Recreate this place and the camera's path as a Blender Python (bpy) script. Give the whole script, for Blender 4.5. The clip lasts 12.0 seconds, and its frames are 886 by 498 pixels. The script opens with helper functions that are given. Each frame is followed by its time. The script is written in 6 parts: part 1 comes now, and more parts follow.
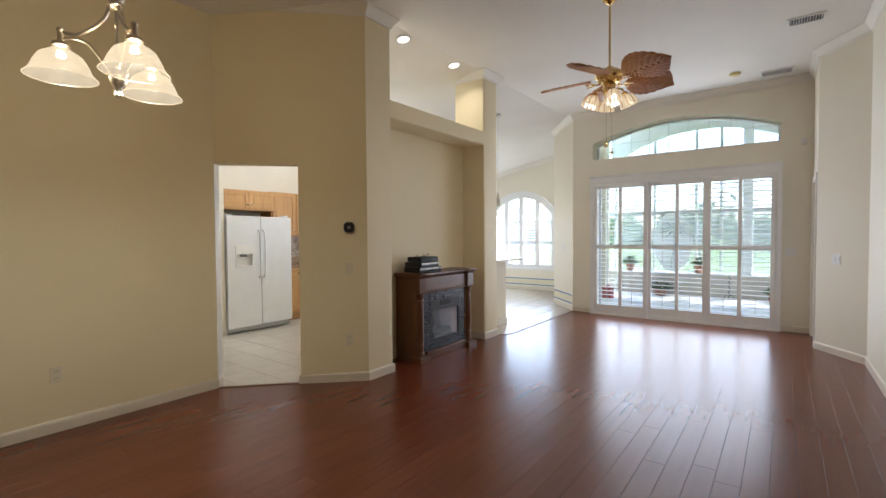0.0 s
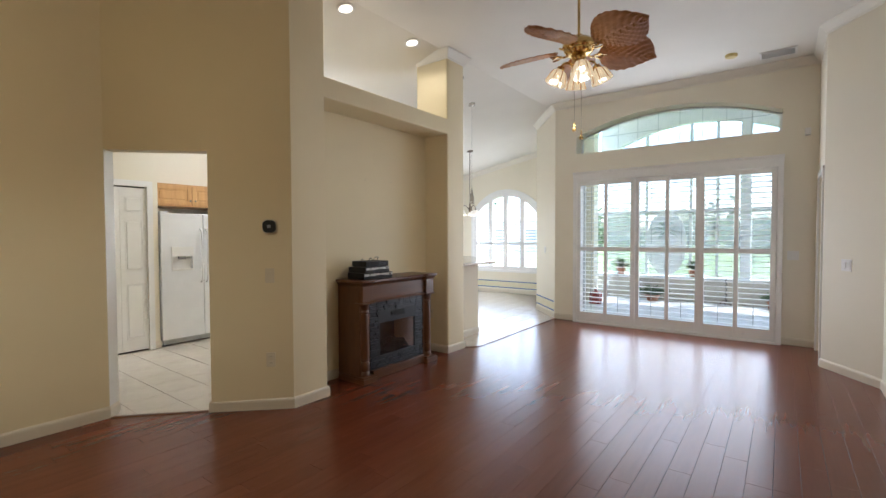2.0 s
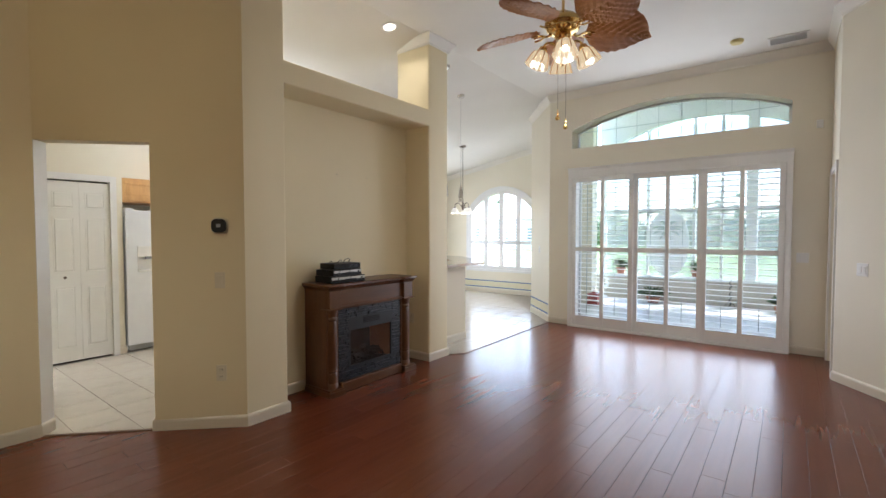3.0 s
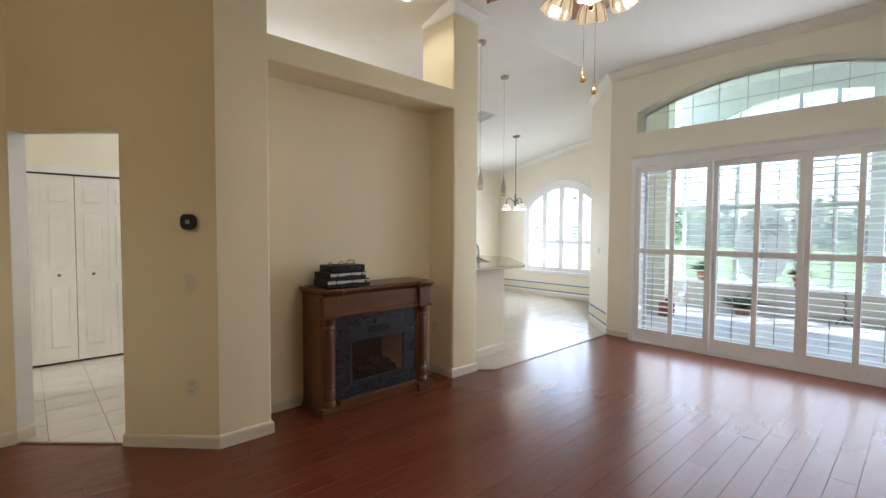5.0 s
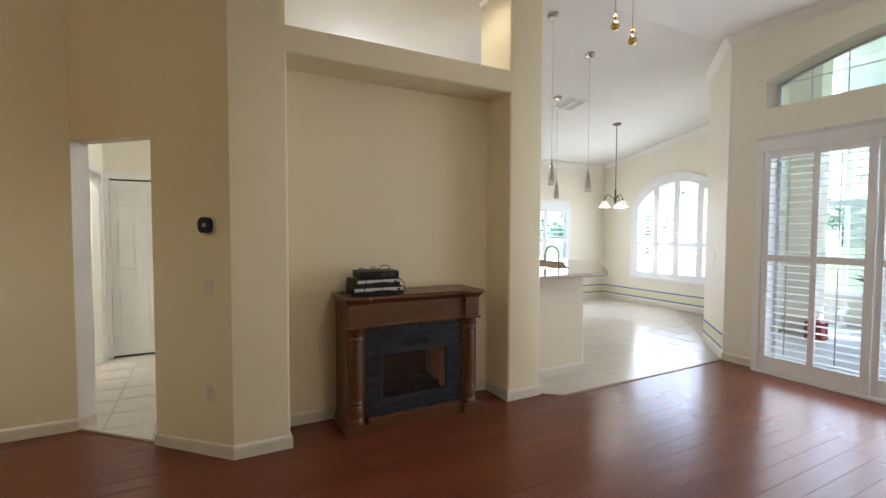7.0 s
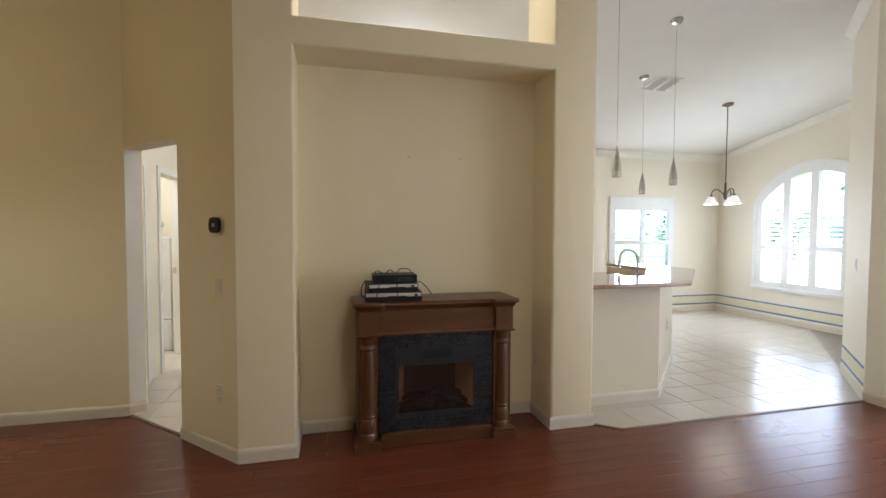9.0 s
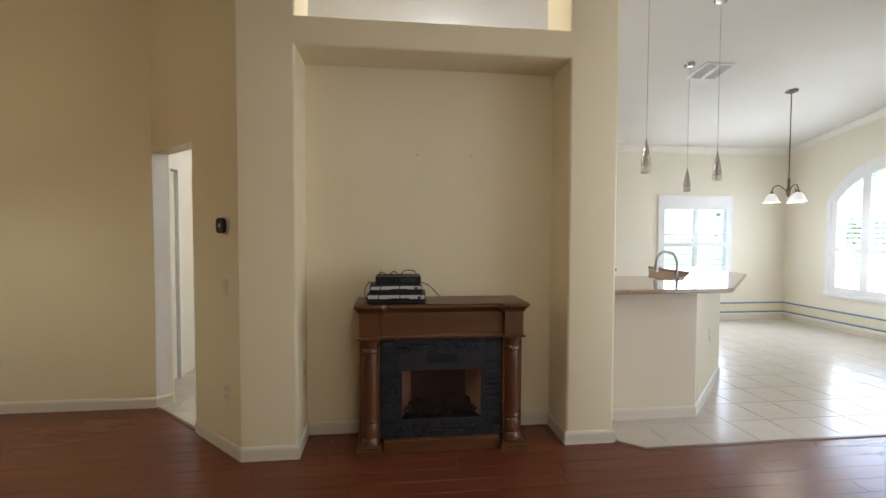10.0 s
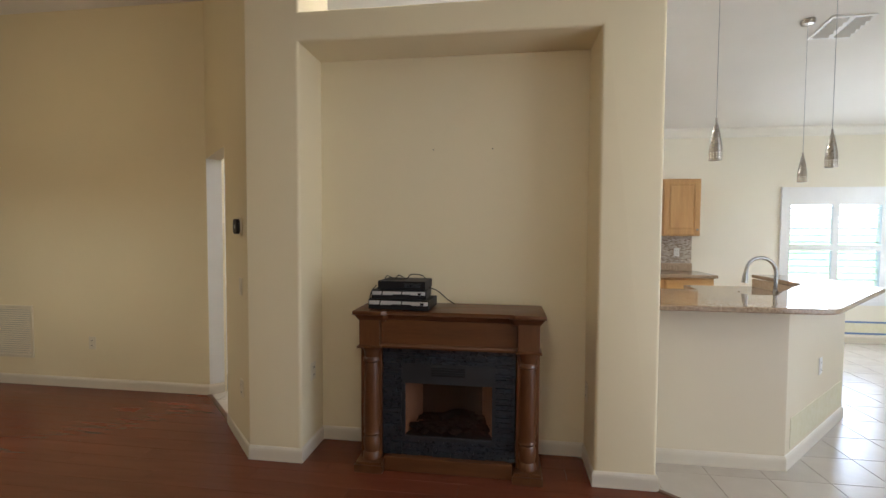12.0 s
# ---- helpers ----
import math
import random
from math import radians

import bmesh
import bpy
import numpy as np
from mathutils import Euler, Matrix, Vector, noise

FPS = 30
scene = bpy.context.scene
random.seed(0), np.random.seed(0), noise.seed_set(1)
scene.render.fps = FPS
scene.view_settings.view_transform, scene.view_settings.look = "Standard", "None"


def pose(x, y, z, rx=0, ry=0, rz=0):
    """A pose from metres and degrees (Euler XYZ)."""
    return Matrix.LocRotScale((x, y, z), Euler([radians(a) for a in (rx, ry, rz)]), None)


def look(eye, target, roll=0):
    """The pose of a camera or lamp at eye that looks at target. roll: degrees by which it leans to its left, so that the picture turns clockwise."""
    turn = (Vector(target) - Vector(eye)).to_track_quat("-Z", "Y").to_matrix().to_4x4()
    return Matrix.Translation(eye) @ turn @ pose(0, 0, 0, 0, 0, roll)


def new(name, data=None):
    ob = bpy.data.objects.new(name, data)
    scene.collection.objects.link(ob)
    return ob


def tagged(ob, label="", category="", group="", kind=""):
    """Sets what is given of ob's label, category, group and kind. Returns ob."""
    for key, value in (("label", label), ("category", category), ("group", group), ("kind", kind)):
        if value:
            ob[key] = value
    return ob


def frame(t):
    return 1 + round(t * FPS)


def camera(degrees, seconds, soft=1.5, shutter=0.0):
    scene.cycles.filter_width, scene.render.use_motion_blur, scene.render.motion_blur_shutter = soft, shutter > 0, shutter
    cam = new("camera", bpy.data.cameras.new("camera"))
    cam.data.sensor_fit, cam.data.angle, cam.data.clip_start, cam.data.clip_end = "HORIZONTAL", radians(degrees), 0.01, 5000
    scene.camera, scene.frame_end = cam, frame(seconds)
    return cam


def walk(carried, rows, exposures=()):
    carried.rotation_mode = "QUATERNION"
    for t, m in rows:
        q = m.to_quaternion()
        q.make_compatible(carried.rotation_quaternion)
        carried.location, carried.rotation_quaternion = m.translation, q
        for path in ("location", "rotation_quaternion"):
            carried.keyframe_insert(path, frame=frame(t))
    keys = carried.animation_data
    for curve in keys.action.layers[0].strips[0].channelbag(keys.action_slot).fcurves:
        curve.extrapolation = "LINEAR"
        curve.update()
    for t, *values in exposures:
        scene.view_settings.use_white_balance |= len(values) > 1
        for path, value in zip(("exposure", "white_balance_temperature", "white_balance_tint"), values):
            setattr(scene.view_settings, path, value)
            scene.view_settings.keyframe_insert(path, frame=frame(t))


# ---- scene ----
cam = camera(89.2, 12.0)
PATH = [
    (0, (0.252, 0.108, 1.375), (1.846, 1.315, 1.316), -0.4),
    (0.5, (0.448, 0.124, 1.378), (2.04, 1.333, 1.317), -0.3),
    (1, (0.641, 0.133, 1.377), (2.234, 1.341, 1.318), -0.3),
    (1.5, (0.86, 0.123, 1.394), (2.453, 1.33, 1.328), -0.2),
    (2, (1.08, 0.129, 1.381), (2.675, 1.334, 1.322), -0.2),
    (2.5, (1.304, 0.137, 1.394), (2.897, 1.345, 1.329), -0.1),
    (4.5, (2.133, 0.173, 1.414), (3.588, 1.543, 1.333), 0.2),
    (5, (2.324, 0.187, 1.413), (3.684, 1.651, 1.331), 0.3),
    (5.5, (2.511, 0.215, 1.415), (3.77, 1.766, 1.333), 0.3),
    (6, (2.691, 0.226, 1.41), (3.842, 1.86, 1.333), 0.2),
    (6.5, (2.882, 0.221, 1.423), (3.923, 1.926, 1.342), 0.2),
    (7, (3.077, 0.215, 1.435), (4.01, 1.982, 1.35), 0.2),
    (9, (3.783, 0.33, 1.426), (4.256, 2.272, 1.347), 0.2),
    (9.5, (3.955, 0.353, 1.42), (4.306, 2.32, 1.343), 0.2),
    (10, (4.129, 0.39, 1.421), (4.36, 2.375, 1.347), 0.2),
    (10.5, (4.292, 0.455, 1.421), (4.391, 2.451, 1.346), 0.2),
    (11, (4.45, 0.535, 1.429), (4.421, 2.533, 1.349), 0.3),
    (11.5, (4.608, 0.608, 1.433), (4.455, 2.6, 1.352), 0.3),
    (12, (4.785, 0.664, 1.441), (4.512, 2.643, 1.358), 0.3),
]
walk(cam, [(t, look(eye, target, roll)) for t, eye, target, roll in PATH], exposures=[(0.0, 3.49, 5530, 11), (12.0, 3.49, 5530, 11)])

# ---- world, sun, exposure ----
world = bpy.data.worlds.new("sky_world")
scene.world = world
world.use_nodes = True
wn = world.node_tree
sky = wn.nodes.new("ShaderNodeTexSky")
sky.sky_type = 'NISHITA'
sky.sun_disc = False
sky.sun_elevation = radians(60)
sky.sun_rotation = radians(135)
sky.altitude = 10
sky.dust_density = 1.6
wn.nodes["Background"].inputs[1].default_value = 0.105
wn.links.new(sky.outputs[0], wn.nodes["Background"].inputs[0])
sun_data = bpy.data.lights.new("sun", 'SUN')
sun_data.energy = 2.6
sun_data.angle = radians(0.6)
sun_data.color = (1.0, 0.95, 0.87)
sun_ob = new("sun", sun_data)
sun_ob.matrix_basis = look((12, -12, 29.4), (0, 0, 0))
FAN_AZ = 27
W_FAN, W_CHAND, W_DOWN, W_PEND, W_NOOK = 0.95, 1.65, 0.95, 0.15, 0.3
W_FLUSH_FILL = 5.6


def window_light(name, x, y, z, w, h, aim, watts, colour=(0.98, 0.97, 0.95)):
    """Daylight that comes in through one window opening."""
    d = bpy.data.lights.new(name, 'AREA')
    d.shape = 'RECTANGLE'
    d.size, d.size_y = w, h
    d.energy = watts
    d.color = colour
    ob = new(name, d)
    ob.matrix_basis = look((x, y, z), aim)
    return ob


window_light("nook_daylight", 10.72, 5.45, 1.35, 1.6, 1.5, (0, 5.45, 1.35), 1.8)
window_light("nook_inner_daylight", 10.58, 5.45, 1.35, 1.6, 1.5, (0, 5.45, 1.35), 1.3)
window_light("kitchen_daylight", 9.03, 7.10, 1.28, 1.1, 1.3, (9.03, 0, 1.28), 2.2)
window_light("slider_daylight", 8.20, 1.46, 1.15, 2.4, 2.05, (0, 1.46, 1.15), 1.6, (1.0, 0.965, 0.93))
window_light("slider_inner_daylight", 8.03, 1.46, 1.15, 2.4, 2.0, (0, 1.46, 1.15), 2.95, (1.0, 0.965, 0.93))
window_light("transom_daylight", 8.13, 1.46, 2.90, 2.0, 0.36, (0, 1.46, 2.90), 0.8, (1.0, 0.965, 0.93))


# ---- materials ----
def mat_new(name):
    m = bpy.data.materials.new(name)
    m.use_nodes = True
    return m, m.node_tree, m.node_tree.nodes["Principled BSDF"]


def ramp_between(nt, fac, c0, c1, p0=0.3, p1=0.7):
    r = nt.nodes.new("ShaderNodeValToRGB")
    r.color_ramp.elements[0].position, r.color_ramp.elements[1].position = p0, p1
    r.color_ramp.elements[0].color, r.color_ramp.elements[1].color = (*c0, 1), (*c1, 1)
    nt.links.new(fac, r.inputs[0])
    return r.outputs[0]


def noise_node(nt, scale, detail=4.0, rough=0.55, stretch=None, coord="Object", jitter=False):
    tc = nt.nodes.new("ShaderNodeTexCoord")
    out = tc.outputs[coord]
    if stretch:
        mp = nt.nodes.new("ShaderNodeMapping")
        mp.inputs["Scale"].default_value = stretch
        nt.links.new(out, mp.inputs[0])
        if jitter:
            info = nt.nodes.new("ShaderNodeObjectInfo")
            mul = nt.nodes.new("ShaderNodeVectorMath")
            mul.operation = 'SCALE'
            mul.inputs[0].default_value = (37.0, 53.0, 11.0)
            nt.links.new(info.outputs["Random"], mul.inputs["Scale"])
            nt.links.new(mul.outputs[0], mp.inputs["Location"])
        out = mp.outputs[0]
    n = nt.nodes.new("ShaderNodeTexNoise")
    n.inputs["Scale"].default_value = scale
    n.inputs["Detail"].default_value = detail
    n.inputs["Roughness"].default_value = rough
    nt.links.new(out, n.inputs["Vector"])
    return n.outputs["Fac"]


def bump(nt, bsdf, height, strength, distance):
    b = nt.nodes.new("ShaderNodeBump")
    b.inputs["Strength"].default_value = strength
    b.inputs["Distance"].default_value = distance
    nt.links.new(height, b.inputs["Height"])
    nt.links.new(b.outputs[0], bsdf.inputs["Normal"])


def surface(name, c0, c1, rough=0.5, metal=0.0, scale=3.0, stretch=None, bump_scale=60.0, bump_strength=0.15,
            bump_distance=0.002, rough_var=0.08, coord="Object", spec=0.5):
    """Two-scale surface: slow colour drift, fine relief and a roughness that wanders."""
    m, nt, b = mat_new(name)
    nt.links.new(ramp_between(nt, noise_node(nt, scale, 5, 0.6, stretch, coord), c0, c1), b.inputs["Base Color"])
    mr = nt.nodes.new("ShaderNodeMapRange")
    mr.inputs["To Min"].default_value, mr.inputs["To Max"].default_value = max(rough - rough_var, 0.02), min(rough + rough_var, 1)
    nt.links.new(noise_node(nt, scale * 4, 3, 0.6, stretch, coord), mr.inputs["Value"])
    nt.links.new(mr.outputs[0], b.inputs["Roughness"])
    b.inputs["Metallic"].default_value = metal
    b.inputs["Specular IOR Level"].default_value = spec
    if bump_strength > 0:
        bump(nt, b, noise_node(nt, bump_scale, 4, 0.6, stretch, coord), bump_strength, bump_distance)
    return m


def wood(name, dark, light, rough=0.35, grain=(1.2, 14, 14), scale=4.0, coat=0.0, jitter=False, tone=0.0, relief=0.06, rough_var=0.07, spec=0.5):
    """Stretched grain along local x, with fine pores; tone lets pieces differ from one another."""
    m, nt, b = mat_new(name)
    slow = noise_node(nt, scale, 6, 0.65, grain, jitter=jitter)
    col = ramp_between(nt, slow, dark, light, 0.28, 0.72)
    if tone > 0:
        info = nt.nodes.new("ShaderNodeObjectInfo")
        mr = nt.nodes.new("ShaderNodeMapRange")
        mr.inputs["To Min"].default_value, mr.inputs["To Max"].default_value = 1 - tone, 1 + tone
        nt.links.new(info.outputs["Random"], mr.inputs["Value"])
        hsv = nt.nodes.new("ShaderNodeHueSaturation")
        nt.links.new(mr.outputs[0], hsv.inputs["Value"])
        nt.links.new(col, hsv.inputs["Color"])
        col = hsv.outputs[0]
    nt.links.new(col, b.inputs["Base Color"])
    fine = noise_node(nt, scale * 6, 4, 0.6, (grain[0] * 0.8, grain[1] * 3, grain[2] * 3), jitter=jitter)
    mr2 = nt.nodes.new("ShaderNodeMapRange")
    mr2.inputs["To Min"].default_value, mr2.inputs["To Max"].default_value = rough - rough_var, rough + rough_var
    nt.links.new(fine, mr2.inputs["Value"])
    nt.links.new(mr2.outputs[0], b.inputs["Roughness"])
    b.inputs["Coat Weight"].default_value = coat
    b.inputs["Specular IOR Level"].default_value = spec
    b.inputs["Coat Roughness"].default_value = 0.12
    bump(nt, b, fine, relief, 0.001)
    return m


def glow(name, colour, strength, body=(0.9, 0.85, 0.75), rough=0.4):
    m, nt, b = mat_new(name)
    b.inputs["Base Color"].default_value = (*body, 1)
    b.inputs["Roughness"].default_value = rough
    b.inputs["Emission Color"].default_value = (*colour, 1)
    b.inputs["Emission Strength"].default_value = strength
    return m


M_WALL = surface("wall_paint", (0.79, 0.692, 0.462), (0.815, 0.717, 0.487), 0.55, scale=1.4, bump_scale=140, bump_strength=0.12, bump_distance=0.0015)
M_CREAM = surface("nook_paint", (0.80, 0.75, 0.62), (0.82, 0.77, 0.64), 0.55, scale=1.4, bump_scale=140, bump_strength=0.12, bump_distance=0.0015)
M_CEIL = surface("ceiling_paint", (0.775, 0.75, 0.695), (0.805, 0.78, 0.725), 0.7, scale=2.0, bump_scale=70, bump_strength=0.35, bump_distance=0.003)
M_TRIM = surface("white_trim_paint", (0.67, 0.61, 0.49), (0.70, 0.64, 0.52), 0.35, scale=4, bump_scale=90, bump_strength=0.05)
M_CROWN = surface("white_crown_paint", (0.79, 0.76, 0.68), (0.82, 0.79, 0.71), 0.35, scale=4, bump_scale=90, bump_strength=0.05)
M_SHUT = surface("shutter_paint", (0.80, 0.80, 0.79), (0.84, 0.84, 0.83), 0.3, scale=4, bump_scale=90, bump_strength=0.04)
M_DOORW = surface("door_paint", (0.79, 0.78, 0.75), (0.83, 0.82, 0.79), 0.35, scale=3, bump_scale=110, bump_strength=0.06)
M_FLOOR = wood("cherry_plank", (0.118, 0.031, 0.014), (0.152, 0.041, 0.019), 0.25, (0.8, 7, 7), 2.0, coat=0.0, jitter=True, tone=0.07, relief=0.002, rough_var=0.02, spec=0.40)
M_GAP = surface("floor_joint", (0.05, 0.016, 0.009), (0.06, 0.02, 0.011), 0.6, bump_strength=0)
M_TILE = surface("floor_tile", (0.52, 0.475, 0.405), (0.62, 0.57, 0.49), 0.24, scale=2.2, bump_scale=25, bump_strength=0.05, rough_var=0.06, coord="Object")
M_GROUT = surface("tile_grout", (0.27, 0.23, 0.185), (0.33, 0.29, 0.235), 0.85, scale=8, bump_scale=120, bump_strength=0.3)
M_MAHOG = wood("mahogany", (0.074, 0.029, 0.010), (0.150, 0.061, 0.021), 0.32, (3, 3, 0.5), 5.0)
M_MAHOGX = wood("mahogany_along", (0.074, 0.029, 0.010), (0.150, 0.061, 0.021), 0.32, (0.5, 4, 4), 5.0)
M_OAK = wood("honey_oak", (0.46, 0.25, 0.085), (0.62, 0.37, 0.145), 0.35, (6, 6, 0.7), 3.5)
M_OAKX = wood("honey_oak_along", (0.46, 0.25, 0.085), (0.62, 0.37, 0.145), 0.35, (0.7, 6, 6), 3.5)
M_BRASS = surface("polished_brass", (0.72, 0.50, 0.18), (0.80, 0.58, 0.24), 0.2, 1.0, 8, bump_strength=0.03)
M_NICKEL = surface("brushed_nickel", (0.58, 0.52, 0.43), (0.68, 0.62, 0.53), 0.3, 1.0, 10, (1, 1, 8), bump_strength=0.05)
M_CHROME = surface("satin_steel", (0.36, 0.36, 0.36), (0.44, 0.44, 0.43), 0.2, 1.0, 10, bump_strength=0.02)
M_BLACK = surface("black_plastic", (0.012, 0.012, 0.013), (0.02, 0.02, 0.022), 0.45, scale=6, bump_scale=200, bump_strength=0.08, spec=0.22)
M_DARK = surface("dark_void", (0.006, 0.006, 0.006), (0.01, 0.01, 0.01), 0.8, bump_strength=0)
M_SILVER = surface("silver_plastic", (0.50, 0.50, 0.49), (0.58, 0.58, 0.57), 0.35, 0.2, 6, bump_strength=0.02)
M_STONE = surface("black_slate", (0.008, 0.0105, 0.014), (0.030, 0.037, 0.047), 0.30, scale=14, bump_scale=40, bump_strength=0.6, bump_distance=0.006, rough_var=0.15)
M_PLATE = surface("almond_plastic", (0.70, 0.63, 0.48), (0.74, 0.67, 0.52), 0.4, scale=6, bump_strength=0.02)
M_FRIDGE = surface("fridge_enamel", (0.76, 0.77, 0.78), (0.80, 0.81, 0.82), 0.32, scale=5, bump_scale=260, bump_strength=0.12, bump_distance=0.0008)
M_WHITE = surface("white_plastic", (0.78, 0.77, 0.74), (0.82, 0.81, 0.78), 0.35, scale=6, bump_strength=0.02)
M_GREYP = surface("grey_plastic", (0.25, 0.25, 0.26), (0.32, 0.32, 0.33), 0.4, scale=6, bump_strength=0.02)
M_GRANITE = surface("granite", (0.22, 0.145, 0.085), (0.52, 0.40, 0.27), 0.07, scale=95, bump_scale=80, bump_strength=0.004, rough_var=0.02)
M_TAPE = surface("blue_masking_tape", (0.11, 0.19, 0.38), (0.15, 0.24, 0.45), 0.6, scale=12, bump_strength=0.1)
M_YELLOW = surface("old_yellow_paint", (0.66, 0.55, 0.22), (0.76, 0.66, 0.34), 0.6, scale=9, bump_scale=60, bump_strength=0.2)
M_CONC = surface("patio_concrete", (0.52, 0.515, 0.50), (0.60, 0.59, 0.575), 0.75, scale=1.5, bump_scale=60, bump_strength=0.3)
M_STUCCO = surface("tan_stucco", (0.46, 0.41, 0.34), (0.53, 0.48, 0.41), 0.85, scale=2, bump_scale=70, bump_strength=0.5, bump_distance=0.004)
M_ALU = surface("white_aluminium", (0.74, 0.75, 0.75), (0.79, 0.80, 0.80), 0.4, scale=4, bump_strength=0.03)
M_GRASS = surface("grass", (0.075, 0.13, 0.028), (0.13, 0.20, 0.05), 0.9, scale=1.2, bump_scale=30, bump_strength=0.6, bump_distance=0.03)
M_LEAF = surface("leaf_green", (0.055, 0.105, 0.04), (0.11, 0.165, 0.07), 0.5, scale=5, bump_strength=0.1)
M_BARK = surface("bark", (0.08, 0.06, 0.045), (0.16, 0.125, 0.095), 0.9, scale=8, bump_scale=30, bump_strength=0.6, bump_distance=0.02)
M_RED = surface("red_enamel", (0.30, 0.03, 0.025), (0.38, 0.045, 0.035), 0.35, scale=6, bump_strength=0.05)
M_TEAL = surface("blue_green_leaf", (0.14, 0.28, 0.30), (0.22, 0.36, 0.36), 0.5, scale=8, bump_strength=0.05)
M_PINK = surface("pink_petal", (0.62, 0.30, 0.28), (0.72, 0.42, 0.38), 0.6, scale=8, bump_strength=0.05)
M_TERRA = surface("terracotta", (0.32, 0.13, 0.075), (0.42, 0.19, 0.11), 0.8, scale=6, bump_scale=60, bump_strength=0.2)
M_WALL2 = surface("bar_paint", (0.75, 0.67, 0.50), (0.77, 0.69, 0.52), 0.55, scale=1.4, bump_scale=140, bump_strength=0.12, bump_distance=0.0015)
M_GREYA = surface("grey_aluminium", (0.42, 0.44, 0.44), (0.48, 0.50, 0.50), 0.45, 0.0, 4, bump_strength=0.03)
M_LEAFG = surface("grey_green_etch", (0.50, 0.55, 0.53), (0.56, 0.61, 0.59), 0.6, scale=6, bump_strength=0.0)
M_SHEET = surface("pale_screen_sheet", (0.80, 0.82, 0.82), (0.84, 0.86, 0.86), 0.6, scale=6, bump_strength=0.0)
M_SANDST = surface("pale_granite", (0.46, 0.34, 0.22), (0.60, 0.48, 0.34), 0.25, scale=40, bump_strength=0.02)
# Vent backings: shade between the slats is put into their colour.
M_VENT = surface("vent_shadow_grey", (0.46, 0.46, 0.45), (0.52, 0.52, 0.51), 0.6, scale=6, bump_strength=0.0)
M_SLOT = surface("vent_slot_shade", (0.07, 0.07, 0.068), (0.10, 0.10, 0.098), 0.7, scale=6, bump_strength=0.0)
M_PENDN = surface("aged_nickel", (0.34, 0.31, 0.27), (0.42, 0.39, 0.34), 0.28, 1.0, 10, (1, 1, 8), bump_strength=0.05)
M_BRONZE = surface("dark_bronze", (0.13, 0.10, 0.075), (0.19, 0.15, 0.115), 0.38, 0.9, 10, bump_strength=0.05)
M_BORDER = surface("pale_yellow_border", (0.71, 0.66, 0.45), (0.77, 0.73, 0.56), 0.6, scale=22, bump_scale=60, bump_strength=0.1)
M_LEAFBLADE = wood("palm_leaf_blade", (0.36, 0.15, 0.05), (0.58, 0.30, 0.12), 0.42, (2, 9, 2), 4.0)
M_FANRIB = glow("fan_shade_rib", (1.0, 0.40, 0.10), 0.012, (0.30, 0.14, 0.05))
M_BULB = glow("bulb", (1.0, 0.83, 0.58), 0.5)
M_NSHADE = glow("nook_shade_glass", (1.0, 0.95, 0.88), 0.04)
M_DLIGHT = glow("downlight_lens", (1.0, 0.86, 0.66), 0.3)
M_PENDBULB = glow("pendant_glow", (1.0, 0.80, 0.52), 0.045)


def lit_glass(name, tint, colour, strength, body):
    """Thin lamp glass with a cloudy glow: part of the bulb's light passes straight through, tinted."""
    m, nt, b = mat_new(name)
    nt.nodes.remove(b)
    clear = nt.nodes.new("ShaderNodeBsdfTransparent")
    clear.inputs["Color"].default_value = (*tint, 1)
    em = nt.nodes.new("ShaderNodeEmission")
    em.inputs["Strength"].default_value = strength
    cloud = ramp_between(nt, noise_node(nt, 26, 5, 0.65), tuple(c * 0.72 for c in colour), colour, 0.3, 0.62)
    nt.links.new(cloud, em.inputs["Color"])
    gloss = nt.nodes.new("ShaderNodeBsdfGlossy")
    gloss.inputs["Roughness"].default_value = 0.2
    mix = nt.nodes.new("ShaderNodeMixShader")
    mix.inputs[0].default_value = body
    nt.links.new(em.outputs[0], mix.inputs[2])
    nt.links.new(clear.outputs[0], mix.inputs[1])
    top = nt.nodes.new("ShaderNodeMixShader")
    top.inputs[0].default_value = 0.03
    nt.links.new(mix.outputs[0], top.inputs[1])
    nt.links.new(gloss.outputs[0], top.inputs[2])
    nt.links.new(top.outputs[0], nt.nodes["Material Output"].inputs["Surface"])
    return m


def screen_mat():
    """Insect screen, mostly open; its pale, dense colour stands in for glare haze."""
    m, nt, b = mat_new("hazed_insect_screen")
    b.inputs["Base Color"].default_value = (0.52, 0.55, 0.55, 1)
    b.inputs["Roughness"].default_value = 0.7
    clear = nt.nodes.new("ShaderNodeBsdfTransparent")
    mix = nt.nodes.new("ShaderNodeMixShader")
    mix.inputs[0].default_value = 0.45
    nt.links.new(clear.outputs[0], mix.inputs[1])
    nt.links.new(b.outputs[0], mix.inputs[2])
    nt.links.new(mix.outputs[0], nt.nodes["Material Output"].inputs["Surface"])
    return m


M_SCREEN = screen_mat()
M_SHADE = lit_glass("chandelier_glass", (1.0, 0.88, 0.68), (1.0, 0.78, 0.48), 0.125, 0.55)
M_FANSHADE = lit_glass("fan_shade_glass", (1.0, 0.92, 0.76), (1.0, 0.72, 0.40), 0.075, 0.84)
def glass_mat(name, tint=(0.985, 0.985, 0.98)):
    m, nt, b = mat_new(name)
    b.inputs["Base Color"].default_value = (*tint, 1)
    b.inputs["Roughness"].default_value = 0.0
    b.inputs["IOR"].default_value = 1.45
    b.inputs["Transmission Weight"].default_value = 1.0
    return m


M_GLASS = glass_mat("window_glass")


